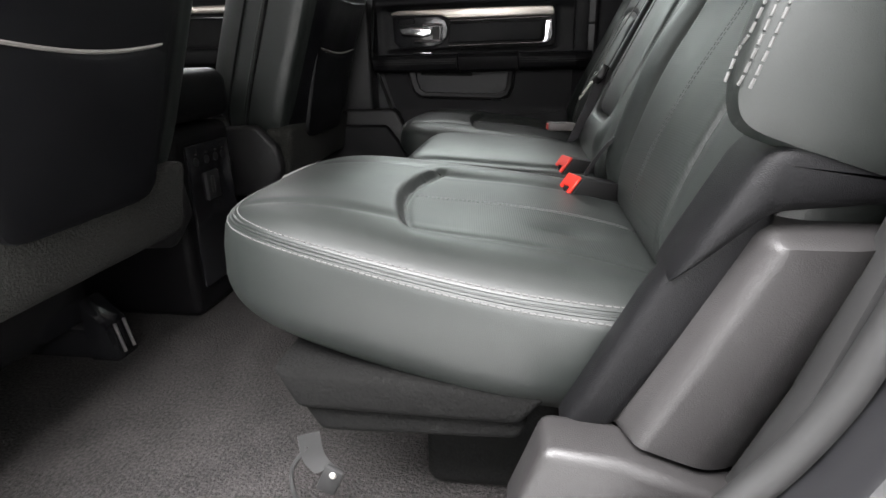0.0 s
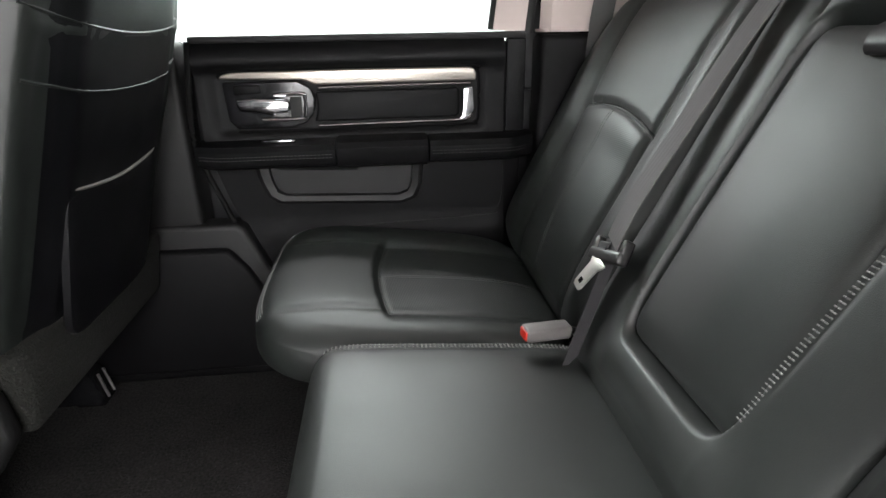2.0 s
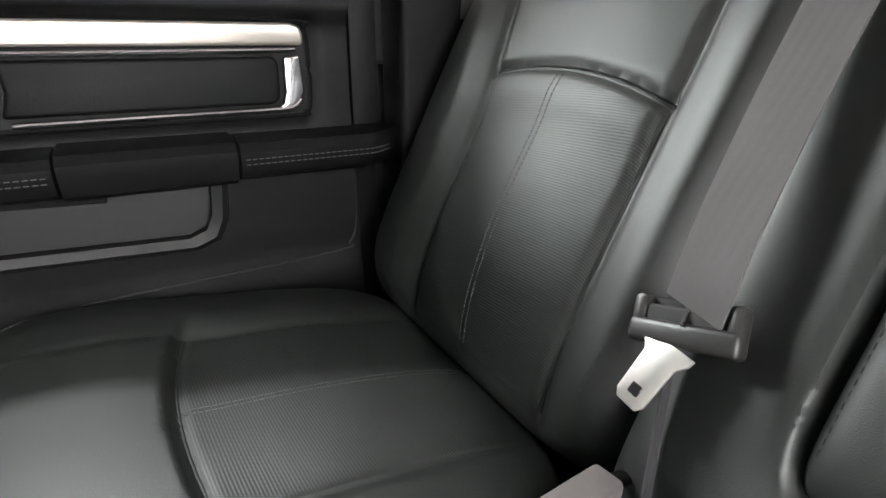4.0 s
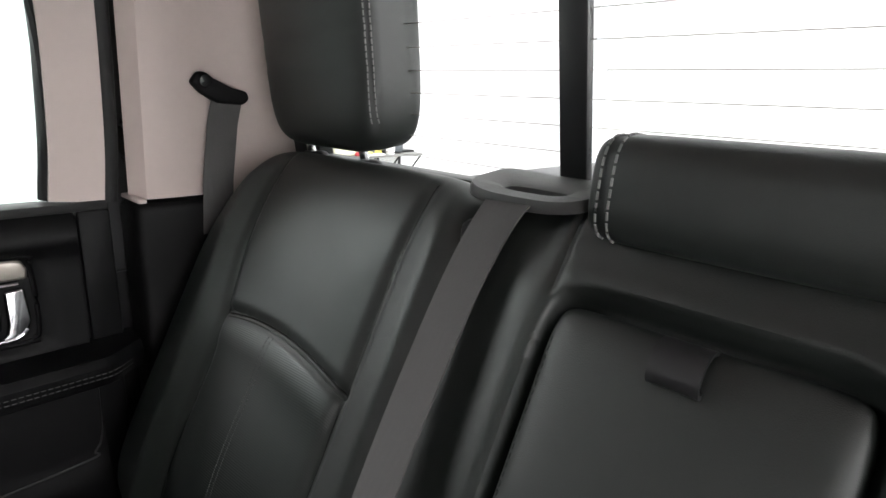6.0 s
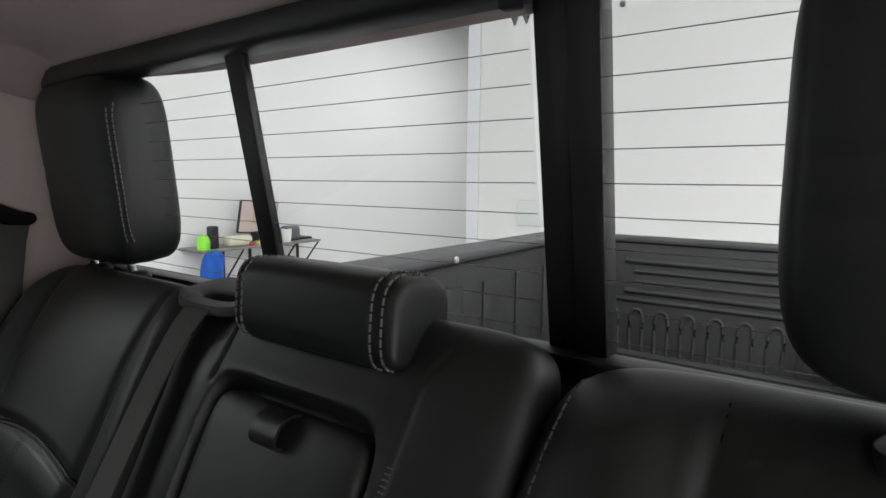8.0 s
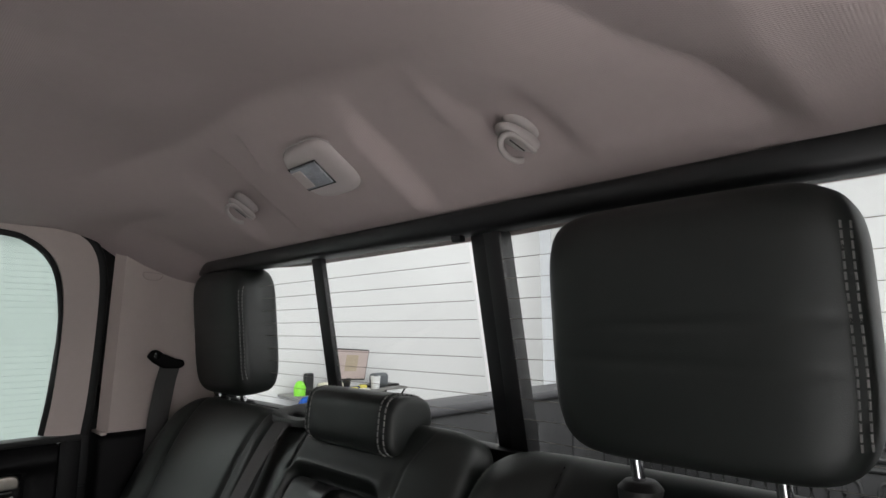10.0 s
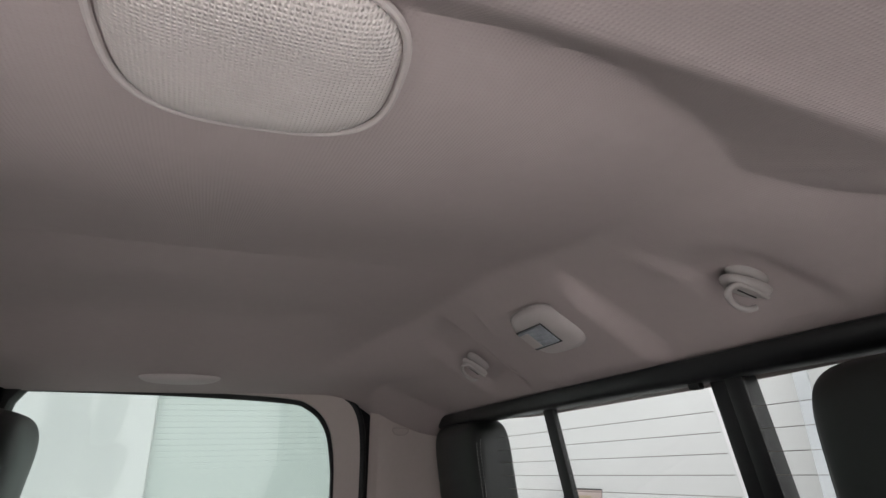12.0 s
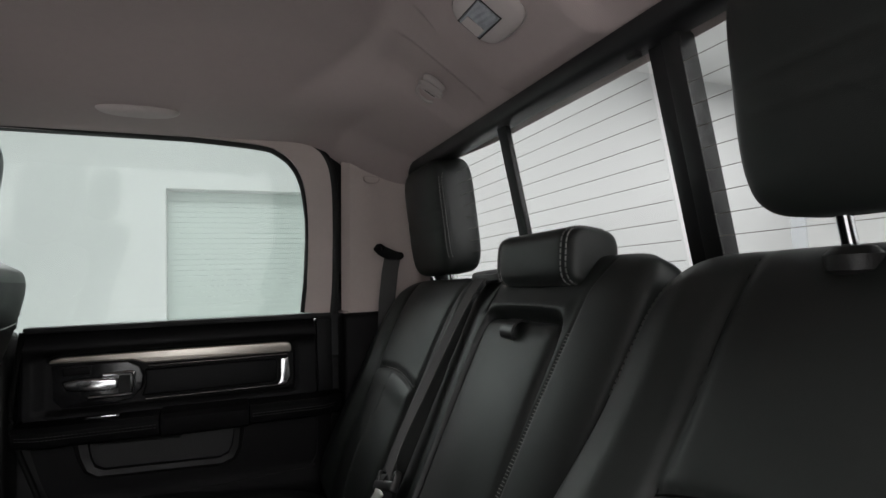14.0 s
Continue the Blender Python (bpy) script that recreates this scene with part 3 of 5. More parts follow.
part("lip", tube([p + np.array((0.024, -0.044, -0.004)) for p in sealine], 0.006, 8), RUBBER, seal)

# ---- rear window ----
LX0, LZ0, LX1, LZ1 = 0.872, 0.775, 0.817, 1.064    # glass foot and head


def rw(y, z, d=0.0):
    """A point of the leaning rear window; d metres towards the cab."""
    return (LX0 + (LX1 - LX0) * (z - LZ0) / (LZ1 - LZ0) - d, y, z)


def pane_plate(y0, y1, z0, z1, d0, d1, bevel=0.003):
    return prism([rw(y0, z0, d0), rw(y1, z0, d0), rw(y1, z1, d0), rw(y0, z1, d0)], (d0 - d1, 0, 0), bevel)


rear = thing("window_2", (0.86, CY, 0.77), "three-pane rear window with black frame and heating wires", "rear window", kind="structure")
part("window_header", pane_plate(YN + 0.03, 0.755, 1.062, 1.092, -0.02, 0.026, 0.008), SATIN, rear, "black header strip")
part("window_foot", pane_plate(YN + 0.03, 0.755, 0.74, 0.782, -0.02, 0.012, 0.006), SATIN, rear)
part("window_post", pane_plate(0.216, 0.247, 0.775, 1.068, -0.004, 0.008), SATIN, rear, "slim black window post")
part("window_post", pane_plate(-0.180, -0.153, 0.775, 1.068, -0.026, 0.002), SATIN, rear)
part("slider_stile", pane_plate(-0.1530, -0.124, 0.775, 1.068, -0.024, -0.006), SATIN, rear)
part("window_end", pane_plate(0.66, 0.76, 0.775, 1.068, -0.012, 0.012), SATIN, rear)
part("window_end", pane_plate(-0.67, -0.60, 0.775, 1.068, -0.012, 0.012), SATIN, rear)
part("latch", pane_plate(-0.122, -0.104, 1.054, 1.068, 0.0, 0.012), SATIN, rear, "small black slider latch")
for y0, y1 in ((0.247, 0.66), (-0.124, 0.216), (-0.60, -0.180)):
    g = part("pane", pane_plate(y0, y1, 0.78, 1.066, -0.002, 0.002, 0), REARGLASS, rear)
    g.visible_shadow = False
    for i in range(10):
        z = 1.026 - i * 0.0252
        part("heating_wire", tube([rw(y0, z, 0.003), rw(y1, z, 0.003)], 0.00042, 5), LINE, rear)

# shelf between seat and window
structure("trim_rear_shelf", prism([(0.80, YN + 0.02, 0.30), (0.80, YN + 0.02, 0.745), (0.89, YN + 0.02, 0.765), (0.89, YN + 0.02, 0.30)], (0, 1.46, 0), 0.006), FELT, "dark carpeted back panel below the rear window", "back panel", True)


# ---- rear bench ----
BV = np.array((0.447, 0.0, 0.894))     # up along the backrest
BN = np.array((-0.894, 0.0, 0.447))    # out of the backrest


def back_at(y, z, d=0.0):
    """A point on the backrest's plane at width y and height z."""
    return np.array((0.53 + (z - 0.32) * 0.5, y, z)) + d * BN


def back_pad(y0, y1, z0, z1, front, base=0.0, **kw):
    P = back_at((y0 + y1) / 2, (z0 + z1) / 2) + (base - front) * BN
    L = (z1 - z0) / 2 / 0.894
    return Pad(P, (0, -(y1 - y0) / 2, 0), BV * L, front, **kw)


def rear_seat(y, label):
    return thing("rear_seat", (0.40, y, 0.0), label, "car seat", "rear seats")


near_seat = rear_seat(-0.38, "black leather outer rear seat with ribbed inserts, beside the open door")
mid_seat = rear_seat(0.05, "black leather middle rear seat with flat cushion")
far_seat = rear_seat(0.50, "black leather outer rear seat with ribbed inserts, beside the closed door")


def seat_back(flip, y0, y1, owner):
    """An outer backrest with bolsters, upper panel and a ribbed lower insert. flip: 1 far seat, -1 near seat."""
    yc, hw = (y0 + y1) / 2, (y1 - y0) / 2
    # X runs from the far (+y) side, -1, to the near side, 1
    inn, out = (0.66, -0.33) if flip > 0 else (-0.52, 0.42)

    def seams(Y):
        o = out - 0.30 * flip * np.clip(Y, 0, 1)
        return inn + 0 * Y, o

    def extra(X, Y):
        a, b = seams(Y)
        lo, hi = (b, a) if flip > 0 else (a, b)
        u = (X - (lo + hi) / 2) / ((hi - lo) / 2)
        yl = 0.125 + 0.06 * (1 - np.clip(u, -1, 1) ** 2) - 0.022 * u * flip
        inside = step(lo - 0.03, lo + 0.03, X) * step(hi + 0.03, hi - 0.03, X)
        e = -0.0055 * (bell(X - a, 0.03) + bell(X - b, 0.03))
        # head of the insert: the upper panel ends in a soft step
        e = e - 0.006 * bell(Y - yl, 0.022) * inside + 0.004 * bell(Y - yl + 0.10, 0.09) * inside
        e = e + 0.015 * (step(0, 0.22, X - hi) + step(0, 0.22, lo - X))
        e = e + 0.010 * bell(Y + 0.45, 0.5) * bell(X - (lo + hi) / 2, 0.5)
        if flip < 0:
            # full inner bolster
            e = e + 0.018 * bell(Y + 0.20, 0.38) * step(-0.15, -0.70, X)
        return e

    def warp(X, Y):
        o = step(0.30, 1.0, Y) * 0.20
        inside = np.where(X * flip > 0, 1.0, 0.0) * (0.045 + 0.30 * (1 - Y) / 2 + 0.03 * bell(Y + 0.25, 0.34) if flip < 0 else 0.0)
        return X * (1 - np.where(X * flip < 0, o, 0) + inside), Y

    pad = back_pad(y0, y1, 0.315, 0.812 if flip > 0 else 0.822, 0.075, extra=extra, warp=warp, p=8, q=4, back=0.03, n=150, m=150)
    seat = part("backrest", pad.geo(), LEATHER, owner)
    # ribbed insert with an arched head, seams
    lo, hi = sorted((inn, out))
    mid, half = (lo + hi) / 2, (hi - lo) / 2

    def arch(X):
        u = (X - mid) / half
        return 0.108 + 0.06 * (1 - u * u) - 0.022 * u * flip
    ins = part("seat_insert", patch(pad, lo + 0.002, hi - 0.002, -0.90, arch, 0.0007), RIBBED, seat, "ribbed black leather insert")
    line = [(x, float(arch(x)) + 0.016) for x in np.linspace(lo, hi, 120)]
    part("seam", tube(pad.on(line, 0.0004), 0.0013, 8), SEAM, seat)
    part("insert_piping", tube(pad.on([(x, float(arch(x)) + 0.002) for x in np.linspace(lo, hi, 60)], 0.0), 0.0016, 8), LEATHER, seat)
    for which in (0, 1):
        line = [(float(np.asarray(seams(np.array(y))[which])), y) for y in np.linspace(-0.88, 0.93, 60)]
        part("seam", tube(pad.on(line, -0.0006), 0.0010, 6), SEAM, seat)
    mid_x = 0.115 if flip > 0 else -0.05
    for dx in (-0.016, 0.016):
        line = [(mid_x + dx + 0.05 * flip * (0.12 - y) ** 2, y) for y in np.linspace(-0.86, 0.16, 50)]
        part("insert_seam", stitches(pad.on(line, 0.0009), 0.004, 0.0015, 0.0006), DARKTHREAD, seat)
    edge = [(-0.965 * flip, t) for t in np.linspace(-0.75, 0.55, 60)]
    part("edge_stitching", stitches(pad.on(edge), 0.005, 0.003, 0.0006), THREAD, seat, "pale edge stitching")
    return seat, pad


far_back, far_pad = seat_back(1, 0.262, 0.752, far_seat)
near_back, near_pad = seat_back(-1, -0.655, -0.172, near_seat)

# middle backrest: one sculpted pad with a recess for the folded-up armrest
AY0, AY1, AZ0, AZ1 = -0.046, 0.160, 0.404, 0.728


def mid_form(X, Y):
    y, z = 0.0515 - 0.2165 * X, 0.5685 + 0.2535 * Y
    u, v = (y - (AY0 + AY1) / 2 + 0.003) / ((AY1 - AY0) / 2 + 0.005), (z - (AZ0 + AZ1) / 2 - 0.002) / ((AZ1 - AZ0) / 2 + 0.006)
    inset = step(1.045, 0.955, (np.abs(u) ** 9 + np.abs(v) ** 9) ** (1 / 9))
    e = -0.024 * inset
    # rolled lips round the recess and a fuller lower strip
    e = e + 0.004 * bell(y - AY1 - 0.018, 0.020) * step(AZ0 - 0.03, AZ0 + 0.05, z) * step(AZ1 + 0.03, AZ1 - 0.01, z)
    e = e + 0.004 * bell(z - AZ1 - 0.014, 0.014) * step(AY1 + 0.01, AY1 - 0.01, y) * step(AY0 - 0.02, AY0, y)
    e = e + 0.010 * bell(z - 0.372, 0.032) * step(0.21, 0.15, y) * step(-0.10, -0.05, y)
    # seams beside the upper pad
    near = -0.066 - 0.008 * step(0.60, 0.76, z) - 0.022 * step(0.76, 0.82, z)
    e = e - 0.0016 * bell(y - near, 0.0030) * step(0.44, 0.50, z)
    e = e - 0.0035 * bell(y - 0.166, 0.0035) * step(0.725, 0.735, z)
    return e - 0.004 * bell(y - 0.05, 0.12) * step(0.76, 0.80, z)


midpad = back_pad(-0.165, 0.268, 0.315, 0.822, 0.055, 0.004, p=14, q=5, back=0.02, extra=mid_form, n=230, m=240,
                  warp=lambda X, Y: (np.where(X > 0, X * (1 - 0.20 * step(0.9, -0.6, Y)), X), Y - 0.105 * step(-0.50, -0.62, X) * step(0.55, 1.0, Y)))
mid_back = part("backrest", midpad.geo(), LEATHER, mid_seat)
on_mid = lambda pts, lift=0.0005: midpad.on([((0.0515 - y) / 0.2165, (z - 0.5685) / 0.2535) for y, z in pts], lift)
part("zip_seam", ladder(on_mid([(AY0 - 0.010 - 0.016 * (z - 0.42) / 0.3, z) for z in np.linspace(0.425, 0.715, 60)]), (0, 0.0032, 0), 0.0046, 0.0008), ZIPTHREAD, mid_back, "grey zip-like seam")
arm = thing("armrest", (0.60, 0.06, 0.40), "black leather fold-down armrest with a pull strap, folded up", "armrest")
armpad = back_pad(AY0, AY1 - 0.001, AZ0, AZ1 - 0.001, 0.045, 0.006, p=15, q=8, n=90, m=110, extra=lambda X, Y: 0.007 * bell(Y, 0.7) * bell(X, 0.9))
part("arm_pad", armpad.geo(), LEATHER, arm)
sp = [back_at(0.057, AZ1 - 0.004, -0.012), back_at(0.057, AZ1 - 0.005, 0.004), back_at(0.057, AZ1 - 0.013, 0.015), back_at(0.057, AZ1 - 0.025, 0.017), back_at(0.057, AZ1 - 0.031, 0.012), back_at(0.057, AZ1 - 0.029, 0.004)]
part("pull_strap", ribbon(curve_pts(sp, 6), (0.0, 0.0165, 0.0), 0.003), SATIN, arm, "short black pull strap")
part("arm_stitching", stitches(armpad.on([(-0.93, t) for t in np.linspace(-0.85, 0.85, 50)]), 0.004, 0.003, 0.0005), DARKTHREAD, arm)
# stitched inner edge of the near backrest
edge = near_pad.on([(-0.955, y) for y in np.linspace(-0.55, 0.40, 50)], 0.0006)
part("zip_seam", ladder(edge, (-0.001, 0.0030, -0.001), 0.0046, 0.0007), ZIPTHREAD, near_back, "grey zip-like seam")
part("edge_stitching", stitches(near_pad.on([(-0.90, y) for y in np.linspace(0.36, 0.93, 40)], 0.0006), 0.0055, 0.002, 0.0011), ZIPTHREAD, near_back, "pale edge stitching")


def head_restraint(yc, zc, w, h, label, posts, lean_x=-0.10, xf=0.775):
    hr = thing("headrest", (xf + 0.05, yc, zc - h / 2), label, "headrest", "rear headrests")
    t = 0.052
    P = np.array((xf + t, yc, zc))
    pad = Pad(P, (0, -w / 2, 0), (lean_x * h / 2, 0, h / 2), t, back=0.055, p=6, q=4.4, n=120, m=80,
              extra=lambda X, Y: 0.004 * bell(X, 0.6) - 0.0011 * (bell(Y - 0.06 - 0.03 * X, 0.035) + 0.8 * bell(Y + 0.22 + 0.02 * X, 0.04)) - 0.0022 * (bell(np.abs(X) - 0.938, 0.016)),
              warp=lambda X, Y: (X * (1 - 0.03 * step(0.2, 1, -Y)), Y))
    part("cover", pad.geo(), LEATHER, hr)
    for e in (0.918, 0.958):
        line = [(s * e, y) for s in (1,) for y in np.linspace(-0.70 if e > 0.9 else -0.80, 0.70 if e > 0.9 else 0.80, 60)]
        part("stitching", stitches(pad.on(line, 0.0003), 0.0055, 0.0018, 0.0010), ZIPTHREAD, hr, "pale double stitching")
    for dy in posts:
        x = xf + 0.045
        part("post", tube([(x + 0.012, yc + dy, zc - h / 2 - 0.035), (x, yc + dy, zc - h / 2 + 0.02)], 0.006, 12), CHROME, hr, "chrome post")
        part("post_sleeve", lathe([(0.012, -0.012), (0.020, -0.008), (0.021, 0.004), (0.015, 0.010), (0.008, 0.011)], 16, Matrix.Translation((x + 0.012, yc + dy, zc - h / 2 - (0.022 if yc > 0 else 0.034)))), GREYPLASTIC, hr, "black plastic sleeve")
    return hr


head_restraint(0.575, 0.935, 0.240, 0.266, "tall black leather headrest with pale double stitching, beside the closed door", (0.06, -0.06))
head_restraint(-0.430, 0.937, 0.260, 0.230, "tall black leather headrest with pale double stitching, beside the open door", (0.06, -0.06), -0.05, 0.725)

# low middle headrest
mh = thing("headrest", (0.80, 0.06, 0.79), "low roll-shaped black leather middle headrest with pale stitching", "headrest", "rear headrests")
HY0, HY1 = -0.057, 0.152


def roll_section(y, grow=0.0, part_of=(0, 1), n=48):
    """Rounded square section of the roll at width y, top leaning back."""
    t = (y - (HY0 + HY1) / 2) / ((HY1 - HY0) / 2)
    e = max(1e-4, 1 - abs(t) ** 9) ** (1 / 5)
    out = []
    for i in range(n):
        a = 2 * math.pi * (part_of[0] + (part_of[1] - part_of[0]) * i / (n - (part_of[1] - part_of[0] < 1)))
        c, s = math.cos(a), math.sin(a)
        k = (abs(c) ** 3.6 + abs(s) ** 3.6) ** (-1 / 3.6)
        hx, hz = 0.041 * (0.45 + 0.55 * e) + grow, 0.041 * (0.45 + 0.55 * e) + grow
        out.append((0.783 + hx * c * k + 0.10 * hz * s * k, y, 0.809 + hz * s * k - 0.006 * c))
    return out


ys = [HY0 + (HY1 - HY0) * (0.5 - 0.5 * math.cos(math.pi * i / 40)) for i in range(41)]
V, F = [], []
for y in ys:
    g = -0.0018 * float(bell(y + 0.0385, 0.004) + bell(y - 0.136, 0.004))
    V += roll_section(y, g)
for i in range(40):
    for j in range(48):
        j2 = (j + 1) % 48
        F.append((48 * i + j, 48 * i + j2, 48 * i + 48 + j2, 48 * i + 48 + j))
F += [tuple(range(47, -1, -1)), tuple(40 * 48 + j for j in range(48))]
part("cover", (V, F), LEATHER, mh)
for y in (-0.0335, -0.0440, 0.131, 0.141):
    part("stitching", stitches(roll_section(y, 0.0003, (0.18, 0.70), 60), 0.006, 0.0022, 0.0011), ZIPTHREAD, mh, "pale double stitching")


# cushions
def cushion(y0, y1, x0, x1, z, front, owner, q=4.5, p=6, warp=None, drop=0.11, extra2=None, tilt=0.065):
    yc, xc = (y0 + y1) / 2, (x0 + x1) / 2
    P = np.array((xc, yc, z - front))
    U = np.array((0, (y1 - y0) / 2, 0))
    V = np.array((-(x1 - x0) / 2, 0, tilt / 2))
    # X to the far side, Y forwards
    pad = Pad(P, U, V, front, back=drop, p=p, q=q, extra=extra2, warp=warp, n=150, m=150)
    cu = part("cushion", pad.geo(), LEATHER, owner)
    return cu, pad


def notch(Xa, Xb, top, sag, sgn):
    """A full front bolster that ends in a curved step above the sunk insert, with soft side bolsters."""
    def f(X, Y):
        mid = (Xa + Xb) / 2
        u = np.clip((X - mid) / ((Xb - Xa) / 2), -1.3, 1.3)
        yl = top - sag * u ** 2
        inside = step(Xa - 0.16, Xa + 0.10, X) * step(Xb + 0.16, Xb - 0.10, X)
        low = step(yl + 0.035, yl - 0.02, Y)
        e = -0.0115 * low * inside * (0.45 + 0.55 * bell(Y - yl, 0.30))
        e = e - 0.0018 * bell(Y - yl + 0.01, 0.026) * inside
        e = e + 0.004 * bell(Y - yl - 0.24, 0.30) * inside
        # creases of the side bolsters, running on to the front edge
        e = e - 0.0025 * (bell(X - Xa, 0.035) + bell(X - Xb, 0.035)) * step(0.95, 0.80, Y)
        e = e + 0.003 * (bell(X - Xa + 0.17, 0.14) + bell(X - Xb - 0.17, 0.14)) * step(0.9, 0.5, Y)
        # worn hollow
        return e - (0.006 * bell(X + 0.36, 0.07) * bell(Y + 0.50, 0.12) if sgn < 0 else 0)
    return f


nc, npad = cushion(-0.622, -0.085, 0.066, 0.600, 0.353, 0.066, near_seat, p=4.4, q=3.4, extra2=notch(-0.62, 0.38, 0.238, 0.085, -1),
                   warp=lambda X, Y: (np.where(X < 0, X * (1 - 0.30 * step(-0.5, 1.1, Y) + 0.06 * step(-0.4, -0.95, Y)), X), Y))
fc, fpad = cushion(0.262, 0.765, 0.100, 0.585, 0.348, 0.056, far_seat, p=4.2, q=3.4, drop=0.060, extra2=notch(-0.66, 0.36, 0.268, 0.06, 1))
mc, mpad = cushion(-0.108, 0.288, 0.198, 0.570, 0.341, 0.05, mid_seat, p=8, q=4.5, tilt=0.03,
                   extra2=lambda X, Y: 0.004 * bell(X, 0.8) - 0.003 * bell(np.abs(X) - 0.86, 0.05))
for cu, pad, (xa, xb), top, sag in ((nc, npad, (-0.62, 0.38), 0.238, 0.085), (fc, fpad, (-0.66, 0.36), 0.268, 0.06)):
    yc = pad.P[1]
    w = pad.U[1]

    mid, half = (xa + xb) / 2, (xb - xa) / 2

    def head(X, mid=mid, half=half, top=top, sag=sag):
        return top - 0.020 - sag * ((X - mid) / half) ** 2
    part("seat_insert", patch(pad, xa + 0.004, xb - 0.004, -0.94, head, 0.0007), RIBBED, cu, "ribbed black leather insert")
    part("insert_piping", tube(pad.on([(x, float(head(x)) + 0.001) for x in np.linspace(xa, xb, 60)], 0.0), 0.0013, 8), LEATHER, cu)
    for x in (xa, xb):
        part("seam", tube(pad.on([(x, y) for y in np.linspace(-0.9, 0.80, 60)], -0.0009), 0.0010, 6), SEAM, cu)
    for dx in (-0.012, 0.012):
        part("insert_seam", stitches(pad.on([(mid + dx, t) for t in np.linspace(-0.9, top - 0.03, 40)], 0.0009), 0.004, 0.0015, 0.0006), DARKTHREAD, cu)
    # double stitched seam round the front and the outer side
    sgn = -1 if yc < 0 else 1
    ring = [(sgn * math.cos(a), math.sin(a)) for a in np.radians(np.linspace(-42, 125, 160))]

    def rim(r, ring=ring, pad=pad):
        out = []
        for c, s in ring:
            k = r / (abs(c) ** pad.p + abs(s) ** pad.p) ** (1 / pad.p)
            out.append((c * k, s * k))
        return out
    for r in ((0.945, 0.984) if yc < 0 else (0.966, 0.992)):
        part("piped_stitching", stitches(pad.on(rim(r), 0.0002), 0.0052, 0.0020, 0.0010 if yc < 0 else 0.0012), THREAD if yc < 0 else ZIPTHREAD, cu, "pale double stitching round the edge")
    for r in ((0.960, 0.971) if yc < 0 else (0.976, 0.984)):
        part("piping", tube(pad.on(rim(r), -0.0010), 0.0022, 6), LEATHER, cu)
corner = []
for a in np.radians(np.linspace(100, 150, 60)):
    c, q = -math.cos(a), math.sin(a)
    k = 0.955 / (abs(c) ** npad.p + abs(q) ** npad.p) ** (1 / npad.p)
    corner.append((c * k, q * k))
part("zip_seam", ladder(npad.on(corner, 0.0008), (0.004, 0.002, -0.001), 0.0060, 0.0011), ZIPTHREAD, nc, "grey zip-like seam")
for x in (-0.955, -0.925):
    part("piped_stitching", stitches(mpad.on([(x, y) for y in np.linspace(-0.8, 0.9, 60)], 0.0004), 0.0052, 0.0020, 0.0009), THREAD, mc, "pale double stitching along the edge")
part("zip_seam", ladder(mpad.on([(0.872, y) for y in np.linspace(-0.85, 0.93, 80)], 0.0010), (0, 0.0058, -0.0005), 0.0056, 0.0013), ZIPTHREAD, mc, "grey zip-like seam")

# base below the cushions
base = thing("under_seat_box", (0.35, 0.05, 0.0), "dark carpet covered storage box under the rear bench", "storage box")
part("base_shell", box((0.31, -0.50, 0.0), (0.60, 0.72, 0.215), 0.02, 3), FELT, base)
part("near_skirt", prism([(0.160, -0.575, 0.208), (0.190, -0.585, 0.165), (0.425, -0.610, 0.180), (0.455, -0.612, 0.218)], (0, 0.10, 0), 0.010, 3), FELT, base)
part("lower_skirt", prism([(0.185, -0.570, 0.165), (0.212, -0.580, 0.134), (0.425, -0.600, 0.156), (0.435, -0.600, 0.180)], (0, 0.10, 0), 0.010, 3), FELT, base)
hk = thing("floor_hook", (0.22, -0.60, 0.085), "small black strap hook hanging under the seat base", "hook")
part("strap", ribbon(curve_pts([(0.205, -0.595, 0.145), (0.21, -0.600, 0.12), (0.222, -0.602, 0.105)], 6), (0.010, 0.006, 0.0), 0.003), RUBBER, hk)
part("tongue", box((-0.010, -0.004, -0.022), (0.012, 0.004, 0.012), 0.003, 2, pose(0.228, -0.602, 0.098, 0, 25, 0)), RUBBER, hk)
part("rivet", lathe([(0.0, 0.0), (0.004, 0.0), (0.003, 0.002), (0.0, 0.003)], 12, pose(0.232, -0.607, 0.103, 90, 0, 0)), STEEL, hk, "bright rivet")
part("loop_cord", tube(curve_pts([(0.204, -0.60, 0.132), (0.188, -0.61, 0.105), (0.200, -0.62, 0.07), (0.235, -0.60, 0.02), (0.25, -0.58, 0.004)], 8), 0.0025, 6), RUBBER, hk)

# side covers beside the near backrest
sc = thing("seat_side_cover", (0.55, -0.68, 0.15), "grey plastic and vinyl side covers between seat and door opening", "side cover")
def bulge(u, v):
    """Rolled outer face: full along its front edge, falling away to the rear."""
    a, b = np.array((0.490 + 0.090 * v, 0.222 + 0.184 * v)), np.array((0.660 + 0.100 * v, 0.160 + 0.250 * v))
    x, z = a + (b - a) * u
    lip = step(0, 0.12, u) * step(0, 0.06, v) * step(0, 0.08, 1 - v)
    return (x, -0.640 - 0.046 * lip + 0.070 * step(0.34, 1.0, u) * lip, z)


